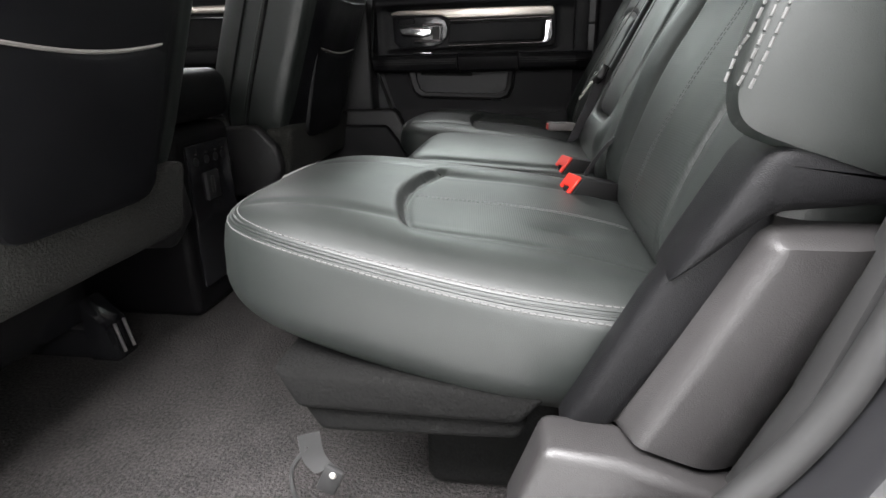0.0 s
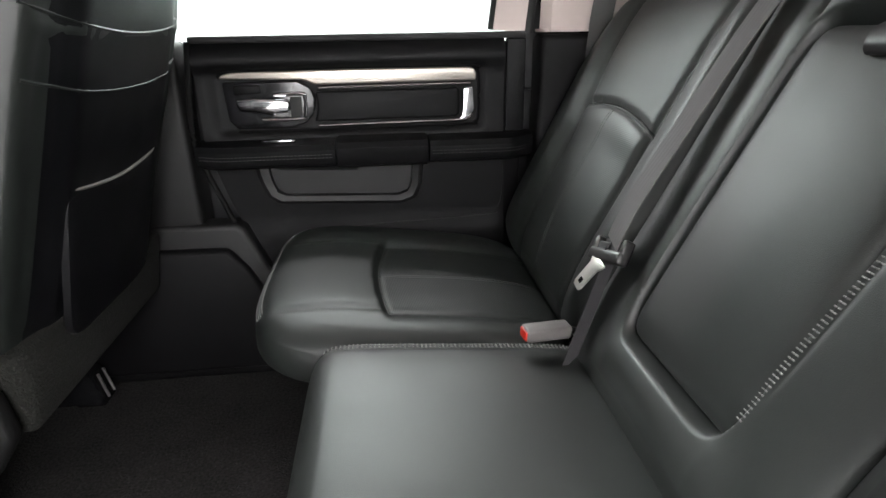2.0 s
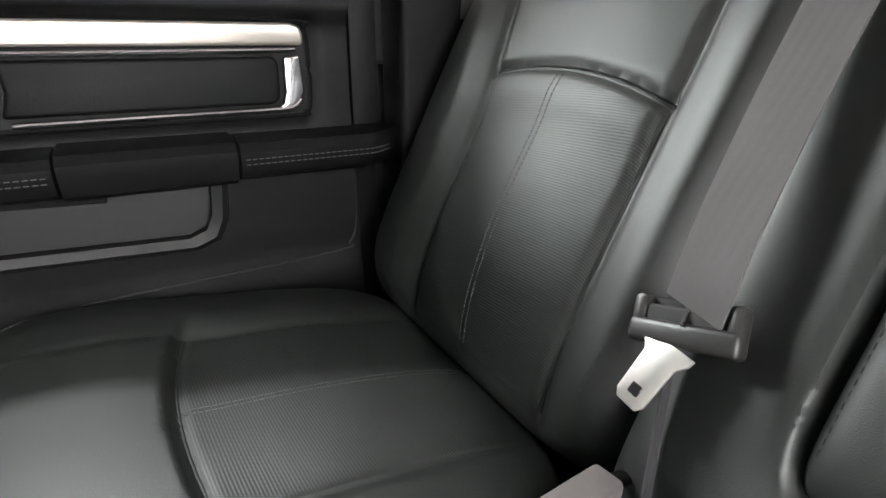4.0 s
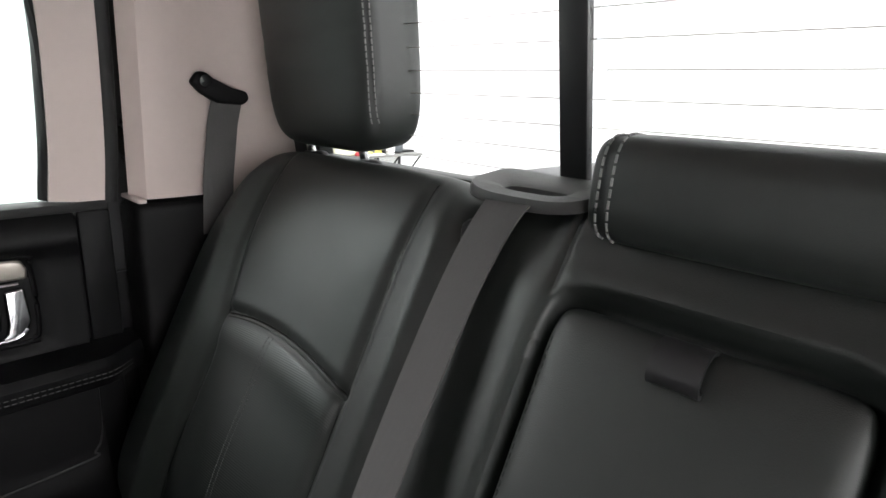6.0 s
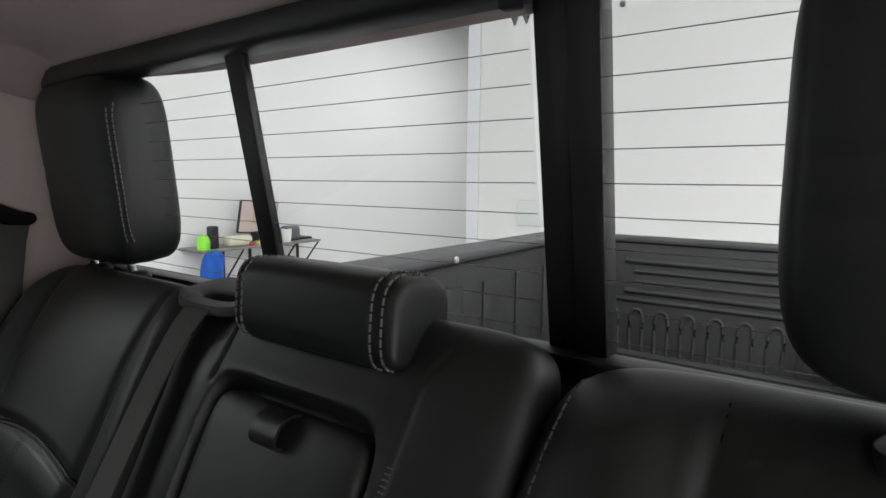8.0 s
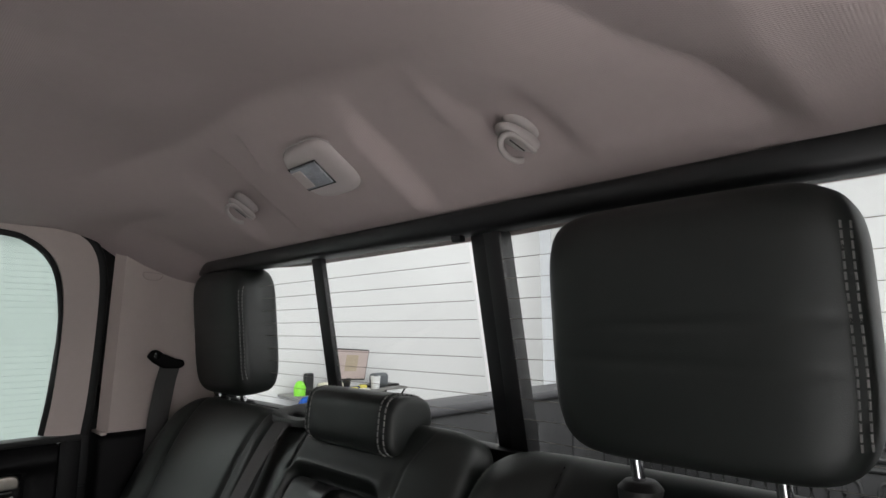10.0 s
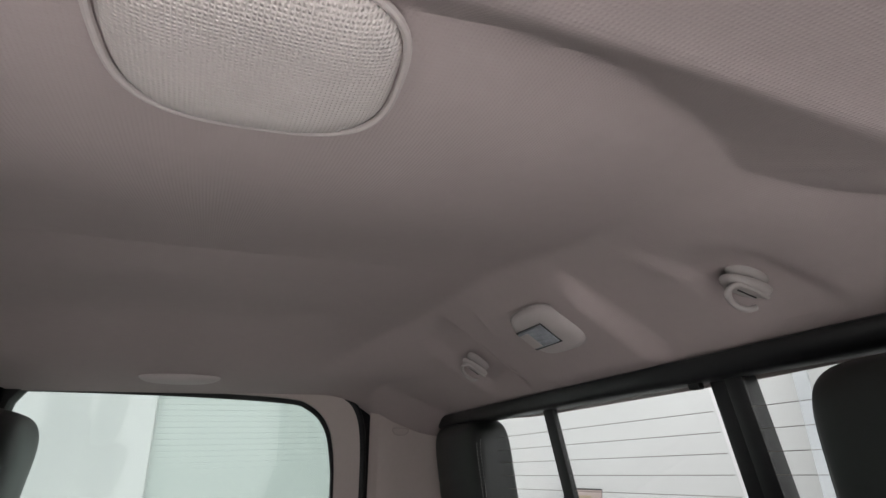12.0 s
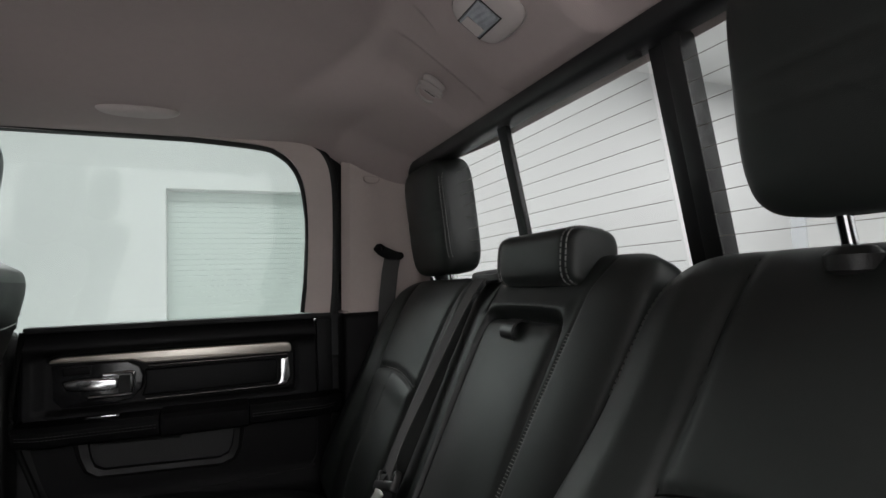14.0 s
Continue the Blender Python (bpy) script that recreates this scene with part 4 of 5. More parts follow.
V, F = grid(bulge, np.linspace(0, 1, 40), np.linspace(0, 1, 50))
part("bolster_panel", (V, [tuple(reversed(f)) for f in F]), GREYPLASTIC, sc)
part("gap_filler", prism([(0.56, -0.67, 0.13), (0.75, -0.67, 0.13), (0.75, -0.67, 0.44), (0.66, -0.67, 0.43), (0.62, -0.67, 0.28)], (0, -0.03, 0), 0.006), RUBBER, sc)
part("foot_cover", prism([(0.412, -0.65, 0.150), (0.442, -0.65, 0.232), (0.50, -0.65, 0.226), (0.60, -0.65, 0.190), (0.60, -0.65, 0.12), (0.53, -0.65, 0.150)], (0, -0.055, 0), 0.010, 3), GREYPLASTIC, sc)
part("inner_wedge", prism([(0.455, -0.62, 0.215), (0.50, -0.62, 0.222), (0.60, -0.62, 0.40), (0.585, -0.62, 0.44), (0.52, -0.62, 0.345)], (0, -0.040, 0), 0.010, 3), SOFTBLACK, sc)
part("shoulder_wedge", prism([(0.525, -0.60, 0.35), (0.59, -0.60, 0.41), (0.70, -0.60, 0.42), (0.70, -0.60, 0.44), (0.605, -0.60, 0.466), (0.580, -0.60, 0.455)], (0, -0.075, 0), 0.014, 4), SOFTBLACK, sc)
side = Pad((0.661, -0.664, 0.622), (0.070, 0, -0.024), (0.051, 0.0, 0.176), 0.022, back=0.02, p=7, q=4, n=40, m=40)
part("side_pad", side.geo(), LEATHER, sc, "black vinyl side panel of the backrest")
for e in (-0.985, -0.92, -0.84):
    part("rope_stitching", stitches(side.on([(e, y) for y in np.linspace(-0.85, 0.7, 60)], 0.0002), 0.0062, 0.0020, 0.0012), ROPE, sc, "heavy pale double stitching")


# ---- far rear door ----
D = YF
dr = thing("door_1", (0.28, D + 0.03, 0.06), "closed rear door with black vinyl trim, silver inlay and armrest", "car door", kind="structure")
shell = [(0.06, 0.20), (0.08, 0.10), (0.56, 0.10), (0.600, 0.20), (0.602, 0.45), (0.600, 0.700), (-0.055, 0.705), (-0.060, 0.54), (-0.036, 0.47)]
part("door_shell", prism([(x, D + 0.004, z) for x, z in shell], (0, 0.05, 0), 0.006), PLASTIC, dr)


def swell(x, z):
    y = D - 0.010 * step(0.715, 0.69, z) - 0.012 * bell(z - 0.675, 0.02)
    y += 0.012 * step(-0.03, -0.012, x) * step(0.525, 0.50, x) * step(0.522, 0.545, z) * step(0.668, 0.650, z)
    return (x, y, z)


V, F = grid(swell, np.linspace(-0.048, 0.560, 60), np.linspace(0.50, 0.712, 50))
part("upper_trim", (V, F), SOFTBLACK, dr, "soft black upper door trim")
part("sill_strip", box((-0.05, D - 0.012, 0.706), (0.603, D + 0.03, 0.719), 0.004), RUBBER, dr, "window sill strip")
part("rear_strip", prism([(0.566, D - 0.004, 0.50), (0.606, D - 0.004, 0.50), (0.606, D - 0.004, 0.706), (0.566, D - 0.004, 0.706)], (0, 0.02, 0), 0.004), SOFTBLACK, dr)
lead = lambda z: float(np.interp(z, (0.20, 0.305, 0.398, 0.496, 0.54), (0.055, 0.018, -0.016, -0.044, -0.055)))
V, F = grid(lambda u, z: (lead(z) + (0.565 - lead(z)) * u, D - 0.006 - 0.004 * bell(z - 0.42, 0.1) - 0.010 * step(0.36, 0.30, z), z), np.linspace(0, 1, 30), np.linspace(0.20, 0.50, 40))
part("lower_trim", (V, F), PLASTIC, dr, "black plastic lower door trim")


def plate(pts, y, d, bevel=0.003, seg=3):
    return prism([(x, y, z) for x, z in pts], (0, d, 0), bevel, seg)


sil = [(-0.004, 0.640), (0.0, 0.648), (0.02, 0.6525), (0.24, 0.6545), (0.488, 0.6535), (0.499, 0.650), (0.503, 0.640), (0.502, 0.627), (0.18, 0.626), (0.155, 0.636)]
part("inlay", plate(sil, D + 0.004, -0.014, 0.004), SILVER, dr, "satin silver inlay strip")
part("inlay_edge", tube(curve_pts([(-0.006, D - 0.006, 0.642), (0.004, D - 0.006, 0.651), (0.03, D - 0.006, 0.656), (0.24, D - 0.006, 0.658), (0.49, D - 0.006, 0.656), (0.506, D - 0.006, 0.645), (0.507, D - 0.006, 0.56), (0.497, D - 0.006, 0.544), (0.47, D - 0.006, 0.5405), (0.10, D - 0.006, 0.539), (0.02, D - 0.006, 0.54)], 8), 0.003, 6), PLASTIC, dr)
part("chrome_strip", tube([(0.185, D - 0.007, 0.6195), (0.35, D - 0.007, 0.6205), (0.492, D - 0.007, 0.6215)], 0.0026, 8), CHROME, dr, "bright chrome strip")
part("chrome_strip", tube(curve_pts([(0.180, D - 0.007, 0.5455), (0.35, D - 0.007, 0.5475), (0.465, D - 0.007, 0.5485), (0.486, D - 0.007, 0.552), (0.495, D - 0.007, 0.560)], 6), 0.003, 8), CHROME, dr, "bright chrome strip")
part("chrome_end", plate([(0.476, 0.613), (0.497, 0.615), (0.500, 0.57), (0.494, 0.556), (0.482, 0.549), (0.462, 0.548), (0.472, 0.556), (0.475, 0.57)], D + 0.002, -0.010, 0.003), CHROME, dr, "chrome end piece")
part("inlay_pad", plate([(0.178, 0.613), (0.462, 0.614), (0.470, 0.606), (0.469, 0.562), (0.460, 0.555), (0.172, 0.553), (0.180, 0.58)], D + 0.004, -0.012, 0.005), SOFTBLACK, dr, "padded black inlay")
hb = part("handle_housing", plate([(0.0, 0.634), (0.145, 0.635), (0.168, 0.622), (0.178, 0.60), (0.174, 0.572), (0.155, 0.552), (0.12, 0.543), (0.02, 0.543), (0.004, 0.56)], D + 0.006, -0.012, 0.004), GLOSS, dr, "gloss black handle housing")
fr = [(0.098, 0.608), (0.150, 0.610), (0.158, 0.602), (0.156, 0.570), (0.146, 0.561), (0.070, 0.561)]
part("handle_frame", tube(curve_pts([(x, D - 0.010, z) for x, z in fr], 6), 0.0038, 8), CHROME, hb, "chrome handle frame")
part("handle_lever", plate([(0.022, 0.601), (0.060, 0.604), (0.122, 0.601), (0.130, 0.594), (0.128, 0.577), (0.10, 0.572), (0.030, 0.580)], D - 0.008, -0.014, 0.006, 3), CHROME, hb, "chrome door lever")
part("handle_pocket", plate([(0.128, 0.604), (0.150, 0.604), (0.150, 0.566), (0.128, 0.566)], D - 0.0065, -0.001, 0), RUBBER, hb)
part("lock_knob", plate([(0.022, 0.628), (0.072, 0.628), (0.074, 0.612), (0.022, 0.61)], D - 0.005, -0.004, 0.003), PLASTIC, hb)

# armrest of the door
AY = D - 0.075


def armsec(x):
    return AY + 0.035 * step(0.56, 0.625, x) + 0.02 * step(0.0, -0.06, x)


def armgeo(x0, x1, grow=0.0):
    xs = np.linspace(x0, x1, 24)
    V, F = [], []
    for x in xs:
        f = armsec(x) - grow
        top = 0.522 + grow
        sec = [(D + 0.01, top), (f + 0.03, top), (f + 0.008, top - 0.004), (f, top - 0.014), (f + 0.001, top - 0.026), (f + 0.010, 0.478 - grow), (f + 0.03, 0.470 - grow), (D + 0.01, 0.470 - grow)]
        V += [(x, y, z) for y, z in sec]
    for i in range(23):
        for j in range(7):
            F.append((8 * i + j, 8 * i + j + 1, 8 * i + 9 + j, 8 * i + 8 + j))
    F += [tuple(range(7, -1, -1)), tuple(23 * 8 + j for j in range(8))]
    return V, F


ar = part("armrest", armgeo(-0.058, 0.212), SOFTBLACK, dr, "padded black armrest with stitched seam")
part("grip", armgeo(0.216, 0.396, 0.003), PLASTIC, ar, "smooth black pull grip")
part("armrest_rear", armgeo(0.400, 0.618), SOFTBLACK, ar, "padded black armrest end")
for x0, x1 in ((-0.05, 0.208), (0.405, 0.60)):
    for z in (0.500, 0.494):
        part("stitching", stitches([(x, armsec(x) - 0.0012, z) for x in np.linspace(x0, x1, 30)], 0.005, 0.0025, 0.0006), mat("armrest_thread", (0.07, 0.07, 0.07), 0.8), ar, "grey stitched seam")
part("window_switch", box((0.07, AY + 0.02, 0.521), (0.135, AY + 0.04, 0.527), 0.002), GLOSS, ar, "gloss black window switch")
part("switch_edge", box((0.075, AY + 0.019, 0.5245), (0.13, AY + 0.0225, 0.5275), 0.001), CHROME, ar, "chrome switch edge")
# pocket
pk = [(0.036, 0.482), (0.046, 0.440), (0.060, 0.405), (0.082, 0.388), (0.345, 0.377), (0.374, 0.388), (0.386, 0.415), (0.392, 0.470)]
pin = [(0.070, 0.480), (0.076, 0.440), (0.085, 0.416), (0.102, 0.407), (0.333, 0.398), (0.354, 0.406), (0.363, 0.425), (0.367, 0.468)]
V, F = [], []
for (a, b), (c, d) in zip(pk, pin):
    V += [(a, D - 0.004, b), (a * 0.8 + c * 0.2, D - 0.028, b * 0.8 + d * 0.2), (a * 0.5 + c * 0.5, D - 0.033, b * 0.5 + d * 0.5), (c, D - 0.028, d), (c, D - 0.004, d)]
for i in range(len(pk) - 1):
    for j in range(4):
        F.append((5 * i + j, 5 * i + j + 1, 5 * i + 6 + j, 5 * i + 5 + j))
part("map_pocket", (V, F), MIDPLASTIC, dr, "black moulded map pocket rim")
part("pocket_back", plate([(0.072, 0.478), (0.080, 0.425), (0.100, 0.408), (0.335, 0.399), (0.358, 0.412), (0.366, 0.470)], D - 0.011, -0.002, 0), MIDPLASTIC, dr, "dark grey pocket panel")
part("pocket_mouth", plate([(0.082, 0.478), (0.255, 0.478), (0.252, 0.453), (0.090, 0.459)], D - 0.0135, -0.003, 0.001, 1), SEAM, dr)
part("trim_groove", tube(curve_pts([(0.563, D - 0.009, 0.465), (0.560, D - 0.009, 0.38), (0.548, D - 0.010, 0.352), (0.52, D - 0.012, 0.341), (0.2, D - 0.016, 0.330)], 8), 0.0014, 6), MIDPLASTIC, dr)

# ---- belts ----
# far shoulder belt on the pillar
fb = thing("seat_belt", (0.745, 0.74, 0.70), "grey woven shoulder belt hanging from a black pillar anchor", "seat belt", "seat belts")
ay = lambda x, z: lean(z) - 0.024 - 0.05 * float(step(0.74, 0.90, x))
anc = [(0.708, 0.878), (0.718, 0.892), (0.730, 0.893), (0.742, 0.884), (0.768, 0.872), (0.786, 0.868), (0.789, 0.856), (0.780, 0.848), (0.745, 0.850), (0.722, 0.864)]
part("anchor", prism([(x, ay(x, z) - 0.002, z) for x, z in anc], (0, -0.014, 0), 0.005, 3), PLASTIC, fb, "black plastic belt anchor")
part("bolt_cap", lathe([(0.0, 0.0), (0.009, 0.0), (0.008, 0.004), (0.0, 0.005)], 16, pose(0.727, ay(0.727, 0.88) - 0.016, 0.880, 90, 0, 0)), GLOSS, fb)
part("webbing", ribbon([(0.760, ay(0.755, 0.86) - 0.014, 0.862), (0.752, ay(0.75, 0.82) - 0.014, 0.82), (0.742, ay(0.742, 0.76) - 0.018, 0.74), (0.738, ay(0.74, 0.70) - 0.02, 0.66)], (0.021, -0.004, 0.0), 0.0018), WEBBING, fb, "grey woven webbing")

# middle belt over the backrest
mb = thing("seat_belt", (0.70, 0.24, 0.45), "grey woven middle seat belt with latch plate lying on the backrest", "seat belt", "seat belts")
line = [np.array((0.783, 0.224, 0.775)), np.array((0.775, 0.226, 0.790)), np.array((0.752, 0.231, 0.784)), back_at(0.240, 0.72, 0.016), back_at(0.243, 0.62, 0.022), back_at(0.238, 0.53, 0.030), back_at(0.235, 0.485, 0.030), back_at(0.235, 0.466, 0.027)]
part("webbing", ribbon(curve_pts(line, 8), np.array((0.004, 0.0230, 0.002)), 0.0014), BELT, mb, "grey woven webbing")
low = [back_at(0.240, 0.470, 0.024), back_at(0.245, 0.45, 0.014), back_at(0.225, 0.38, 0.010), back_at(0.205, 0.325, 0.010)]
part("lower_webbing", ribbon(curve_pts(low, 8), np.array((0.014, 0.007, 0.007)), 0.0014), SHADEDWEB, mb, "grey woven webbing, twisted lower run")
LM = Matrix.Translation((0.578, 0.236, 0.468)) @ Matrix.Rotation(radians(26), 4, "Y") @ Matrix.Rotation(radians(-16), 4, "X")
body = box((-0.009, -0.037, -0.016), (0.006, 0.037, 0.000), 0.004, 3, LM)
for y0, y1 in ((-0.037, -0.027), (0.027, 0.037)):
    rbox(body, (-0.007, y0, -0.010), (0.006, y1, 0.016), 0.0035, 2, LM)
part("latch_body", body, LATCHGREY, mb, "dark grey latch plate body")
part("latch_slot", box((-0.0045, -0.026, -0.002), (0.005, 0.028, 0.010), 0.002, 1, LM), RUBBER, mb)
part("latch_back", box((0.004, -0.033, -0.014), (0.010, 0.033, 0.016), 0.003, 2, LM), PLASTIC, mb)
TM = LM @ Matrix.Translation((-0.008, 0.004, -0.014)) @ Matrix.Rotation(radians(24), 4, "X") @ Matrix.Rotation(radians(8), 4, "Y")
tg = prism([(0, -0.019, 0), (0, 0.019, 0), (0, 0.018, -0.005), (0, 0.0125, -0.012), (0, 0.0115, -0.042), (0, 0.008, -0.047), (0, -0.008, -0.047), (0, -0.0115, -0.042), (0, -0.0125, -0.012), (0, -0.018, -0.005)], (0.0028, 0, 0), 0.0008)
tg.transform(TM)
part("latch_tongue", tg, STEEL, mb, "bright steel tongue")
part("tongue_hole", box((-0.0008, -0.0045, -0.040), (0.0036, 0.0045, -0.032), 0.001, 1, TM), GLOSS, mb)
# guide on top of the backrest
gd = thing("belt_guide", (0.77, 0.22, 0.79), "dark grey plastic belt guide on top of the backrest", "belt guide")
go = [(0.799 + 0.044 * x, 0.222 + 0.066 * y) for x, y in [(c / 1.0, q / 1.0) for c, q in ((math.copysign(abs(math.cos(a)) ** 0.5, math.cos(a)), math.copysign(abs(math.sin(a)) ** 0.5, math.sin(a))) for a in np.linspace(0, 2 * math.pi, 48, False))]]
gi = [(0.782 + 0.010 * math.copysign(abs(math.cos(a)) ** 0.8, math.cos(a)), 0.221 + 0.031 * math.copysign(abs(math.sin(a)) ** 0.6, math.sin(a))) for a in np.linspace(0, 2 * math.pi, 48, False)]
gz = lambda x, y: 0.794 + 0.12 * (x - 0.762) + 0.006 * abs((y - 0.222) / 0.066) ** 3
V, F = [], []
for (ox, oy), (ix, iy) in zip(go, gi):
    for k, dz in ((0.0, -0.010), (0.0, -0.004), (0.06, 0.0), (0.85, 0.001), (0.97, -0.002), (1.0, -0.03)):
        x, y = ox + (ix - ox) * k, oy + (iy - oy) * k
        V.append((x, y, gz(x, y) + dz))
for i in range(48):
    for j in range(5):
        a, b = 6 * i, 6 * ((i + 1) % 48)
        F.append((a + j, b + j, b + j + 1, a + j + 1))
part("guide_frame", (V, F), GREYPLASTIC, gd, "grey plastic plate with an oval slot")
part("guide_base", box((0.752, 0.165, 0.725), (0.835, 0.285, 0.765), 0.012, 3), SOFTBLACK, gd)


def buckle(name_label, p, rot, body, red_top):
    b = thing("belt_buckle", p, name_label, "belt buckle", "belt buckles")
    M = pose(*p, *rot) @ Matrix.Scale((1.12 if p[1] < -0.2 else 1.08) if red_top else 0.82, 4)
    if red_top:
        part("housing", prism([(-0.032, -0.019, -0.013), (-0.015, -0.019, 0.016), (0.046, -0.019, 0.011), (0.050, -0.019, -0.011)], (0, 0.038, 0), 0.003, 2), body, b).data.transform(M)
        # notched button on the slanting front, dark slot below it
        F0, Fv, Fn = Vector((-0.0315, 0, -0.011)), Vector((0.0160, 0, 0.0265)), Vector((-0.863, 0, 0.506))
        ub = [(-0.0165, 0.08), (-0.0165, 1), (0.0165, 1), (0.0165, 0.08), (0.0085, 0.08), (0.0085, 0.45), (-0.0085, 0.45), (-0.0085, 0.08)]
        part("release_button", prism([F0 + Fv * v + Vector((0, u, 0)) + Fn * 0.0002 for u, v in ub], Fn * 0.0035, 0.0008, 1), RED, b, "red release button").data.transform(M)
        part("slot", prism([F0 + Fv * v + Vector((0, u, 0)) + Fn * 0.0002 for u, v in ((-0.008, 0.1), (-0.008, 0.42), (0.008, 0.42), (0.008, 0.1))], Fn * 0.0012, 0), GLOSS, b).data.transform(M)
    else:
        part("housing", box((-0.040, -0.015, -0.011), (0.036, 0.015, 0.011), 0.005, 3, M), body, b)
        part("release_button", box((-0.0425, -0.012, -0.008), (-0.038, 0.012, 0.008), 0.002, 2, M), RED, b, "red release button")
    part("stalk", tube([M @ Vector((0.03, 0, 0)), M @ Vector((0.055, 0, -0.006)), M @ Vector((0.085, 0, -0.02))], 0.007, 8, flat=0.5), PLASTIC, b)
    return b


buckle("black belt buckle with red release button between cushion and backrest", (0.512, -0.066, 0.326), (0, 8, 22), BUCKLEBLACK, True)
buckle("black belt buckle with red release button between cushion and backrest", (0.512, -0.240, 0.328), (0, 8, 22), BUCKLEBLACK, True)
buckle("grey belt buckle lying on the cushion, red button end", (0.505, 0.238, 0.360), (0, 2, 8), GREYBUCKLE, False)

# belt straps rising between the middle and the near backrest
ls = thing("seat_belt", (0.53, -0.16, 0.31), "dark belt straps rising between two rear backrests", "seat belt", "seat belts")
for dy, dd in ((0.0, 0.012), (-0.028, 0.018)):
    run = curve_pts([back_at(-0.150 + dy, 0.300, dd), back_at(-0.152 + dy, 0.34, dd), back_at(-0.154 + dy, 0.38, dd - 0.006), back_at(-0.156 + dy, 0.43, dd - 0.03)], 8)
    part("strap", ribbon(run, np.array((0.002, 0.0115, 0.0)), 0.005), PLASTIC, ls)

# ---- front seats ----


def front_seat(yc, label):
    fs = thing("front_seat", (-0.25, yc, 0.0), label, "car seat", "front seats")
    U, Vv = (0, 0.245, 0), (0.096, 0, 0.278)
    P = (-0.134, yc, 0.573)
    pad = Pad(P, U, Vv, 0.055, back=0.20, p=5, q=4.0, n=60, m=60,
              extra=lambda X, Y: -0.010 * step(0.60, 0.72, np.abs(X)) + 0.004 * bell(Y - 0.62, 0.02))
    part("back_cover", pad.geo(), LEATHER, fs)
    part("back_panel", patch(pad, -0.80, 0.80, -0.93, lambda X: 0.93 + 0 * X, 0.0012, 30, 40), SEATBACK, fs, "black vinyl back panel")
    for top in (0.66, 0.40):
        seam = [(x, top - 0.04 * (1 - (x / 0.7) ** 2)) for x in np.linspace(-0.95, 0.95, 30)]
        part("shoulder_seam", tube(pad.on(seam, 0.0), 0.0022, 6), LEATHER, fs)
    for sx in (-0.66, 0.66):
        part("side_seam", tube(pad.on([(sx, y) for y in np.linspace(-0.9, 0.36, 30)], -0.0006), 0.0014, 6), LEATHER, fs)
    for dep, r, ma in ((0.055, 0.0032, SEAM), (0.064, 0.0022, LEATHER), (0.105, 0.0026, SEAM)):
        for sx in (-1, 1):
            line = [np.array(P) + sx * np.array(U) * (1 - abs(y) ** 5) ** 0.2 * 0.998 + y * np.array(Vv) - dep * pad.N for y in np.linspace(-0.93, 0.9, 40)]
            part("side_seam", tube(line, r, 6), ma, fs)
    pk = Pad(np.array(P) + np.array((0.010, 0, -0.135)), (0, 0.158, 0), (0.030, 0, 0.118), 0.012, back=0.0, p=8, q=5, n=40, m=40,
             extra=lambda X, Y: 0.006 * bell(X, 0.6) * step(-0.5, 1, Y), warp=lambda X, Y: (X * (1 - 0.06 * (1 - Y)), Y - 0.12 * step(0.0, 1, Y) * (1 - X * X)))
    part("map_pocket", pk.geo(), SEATBACK, fs, "black leather map pocket")
    part("pocket_piping", tube(pk.on([(x, 0.93) for x in np.linspace(-0.93, 0.93, 40)], 0.001), 0.0026, 8), mat("glossy_piping", (0.16, 0.15, 0.14), 0.35, vary=0.1), fs, "glossy edge of the map pocket")
    part("lower_panel", prism([(-0.215, yc - 0.235, 0.360), (-0.215, yc + 0.235, 0.360), (-0.235, yc + 0.225, 0.235), (-0.235, yc - 0.225, 0.235)], (0.070, 0, 0.0), 0.014, 3), BACKFELT, fs, "dark grey carpet lower back panel")
    part("cushion", box((-0.72, yc - 0.245, 0.215), (-0.22, yc + 0.245, 0.34), 0.04, 4), LEATHER, fs)
    for sy in (-1, 1):
        part("hinge_cover", prism([(x, yc + sy * 0.252 - 0.016, z) for x, z in ((-0.32, 0.365), (-0.225, 0.368), (-0.175, 0.315), (-0.168, 0.255), (-0.21, 0.195), (-0.32, 0.19))], (0, 0.032, 0), 0.012, 3), MIDPLASTIC, fs, "dark plastic hinge cover")
        part("seat_rail", box((-0.80, yc + sy * 0.19 - 0.022, 0.0), (-0.33, yc + sy * 0.19 + 0.022, 0.055), 0.006, 2), GLOSS, fs, "black steel seat rail")
        part("rail_bracket", prism([(-0.36, yc + sy * 0.19 - 0.028, 0.0), (-0.30, yc + sy * 0.19 - 0.028, 0.0), (-0.315, yc + sy * 0.19 - 0.028, 0.07), (-0.36, yc + sy * 0.19 - 0.028, 0.12)], (0, 0.056, 0), 0.006), GLOSS, fs)
        for dy in (-0.012, 0.012) if sy > 0 else ():
            part("rail_rod", tube([(-0.297, yc + sy * 0.19 + dy, 0.015), (-0.308, yc + sy * 0.19 + dy, 0.07)], 0.003, 8), GREYBUCKLE, fs, "grey steel rod")
    part("seat_floor_pan", box((-0.80, yc - 0.20, 0.07), (-0.36, yc + 0.20, 0.20), 0.02, 2), GLOSS, fs)
    hp = Pad((-0.080, yc, 0.975), (0, 0.13, 0), (0.015, 0, 0.105), 0.05, back=0.05, p=4.5, q=3, n=40, m=40)
    part("headrest", hp.geo(), LEATHER, fs)
    for dy in (-0.06, 0.06):
        part("headrest_post", tube([(-0.12, yc + dy, 0.82), (-0.105, yc + dy, 0.90)], 0.006, 10), CHROME, fs)
    return fs


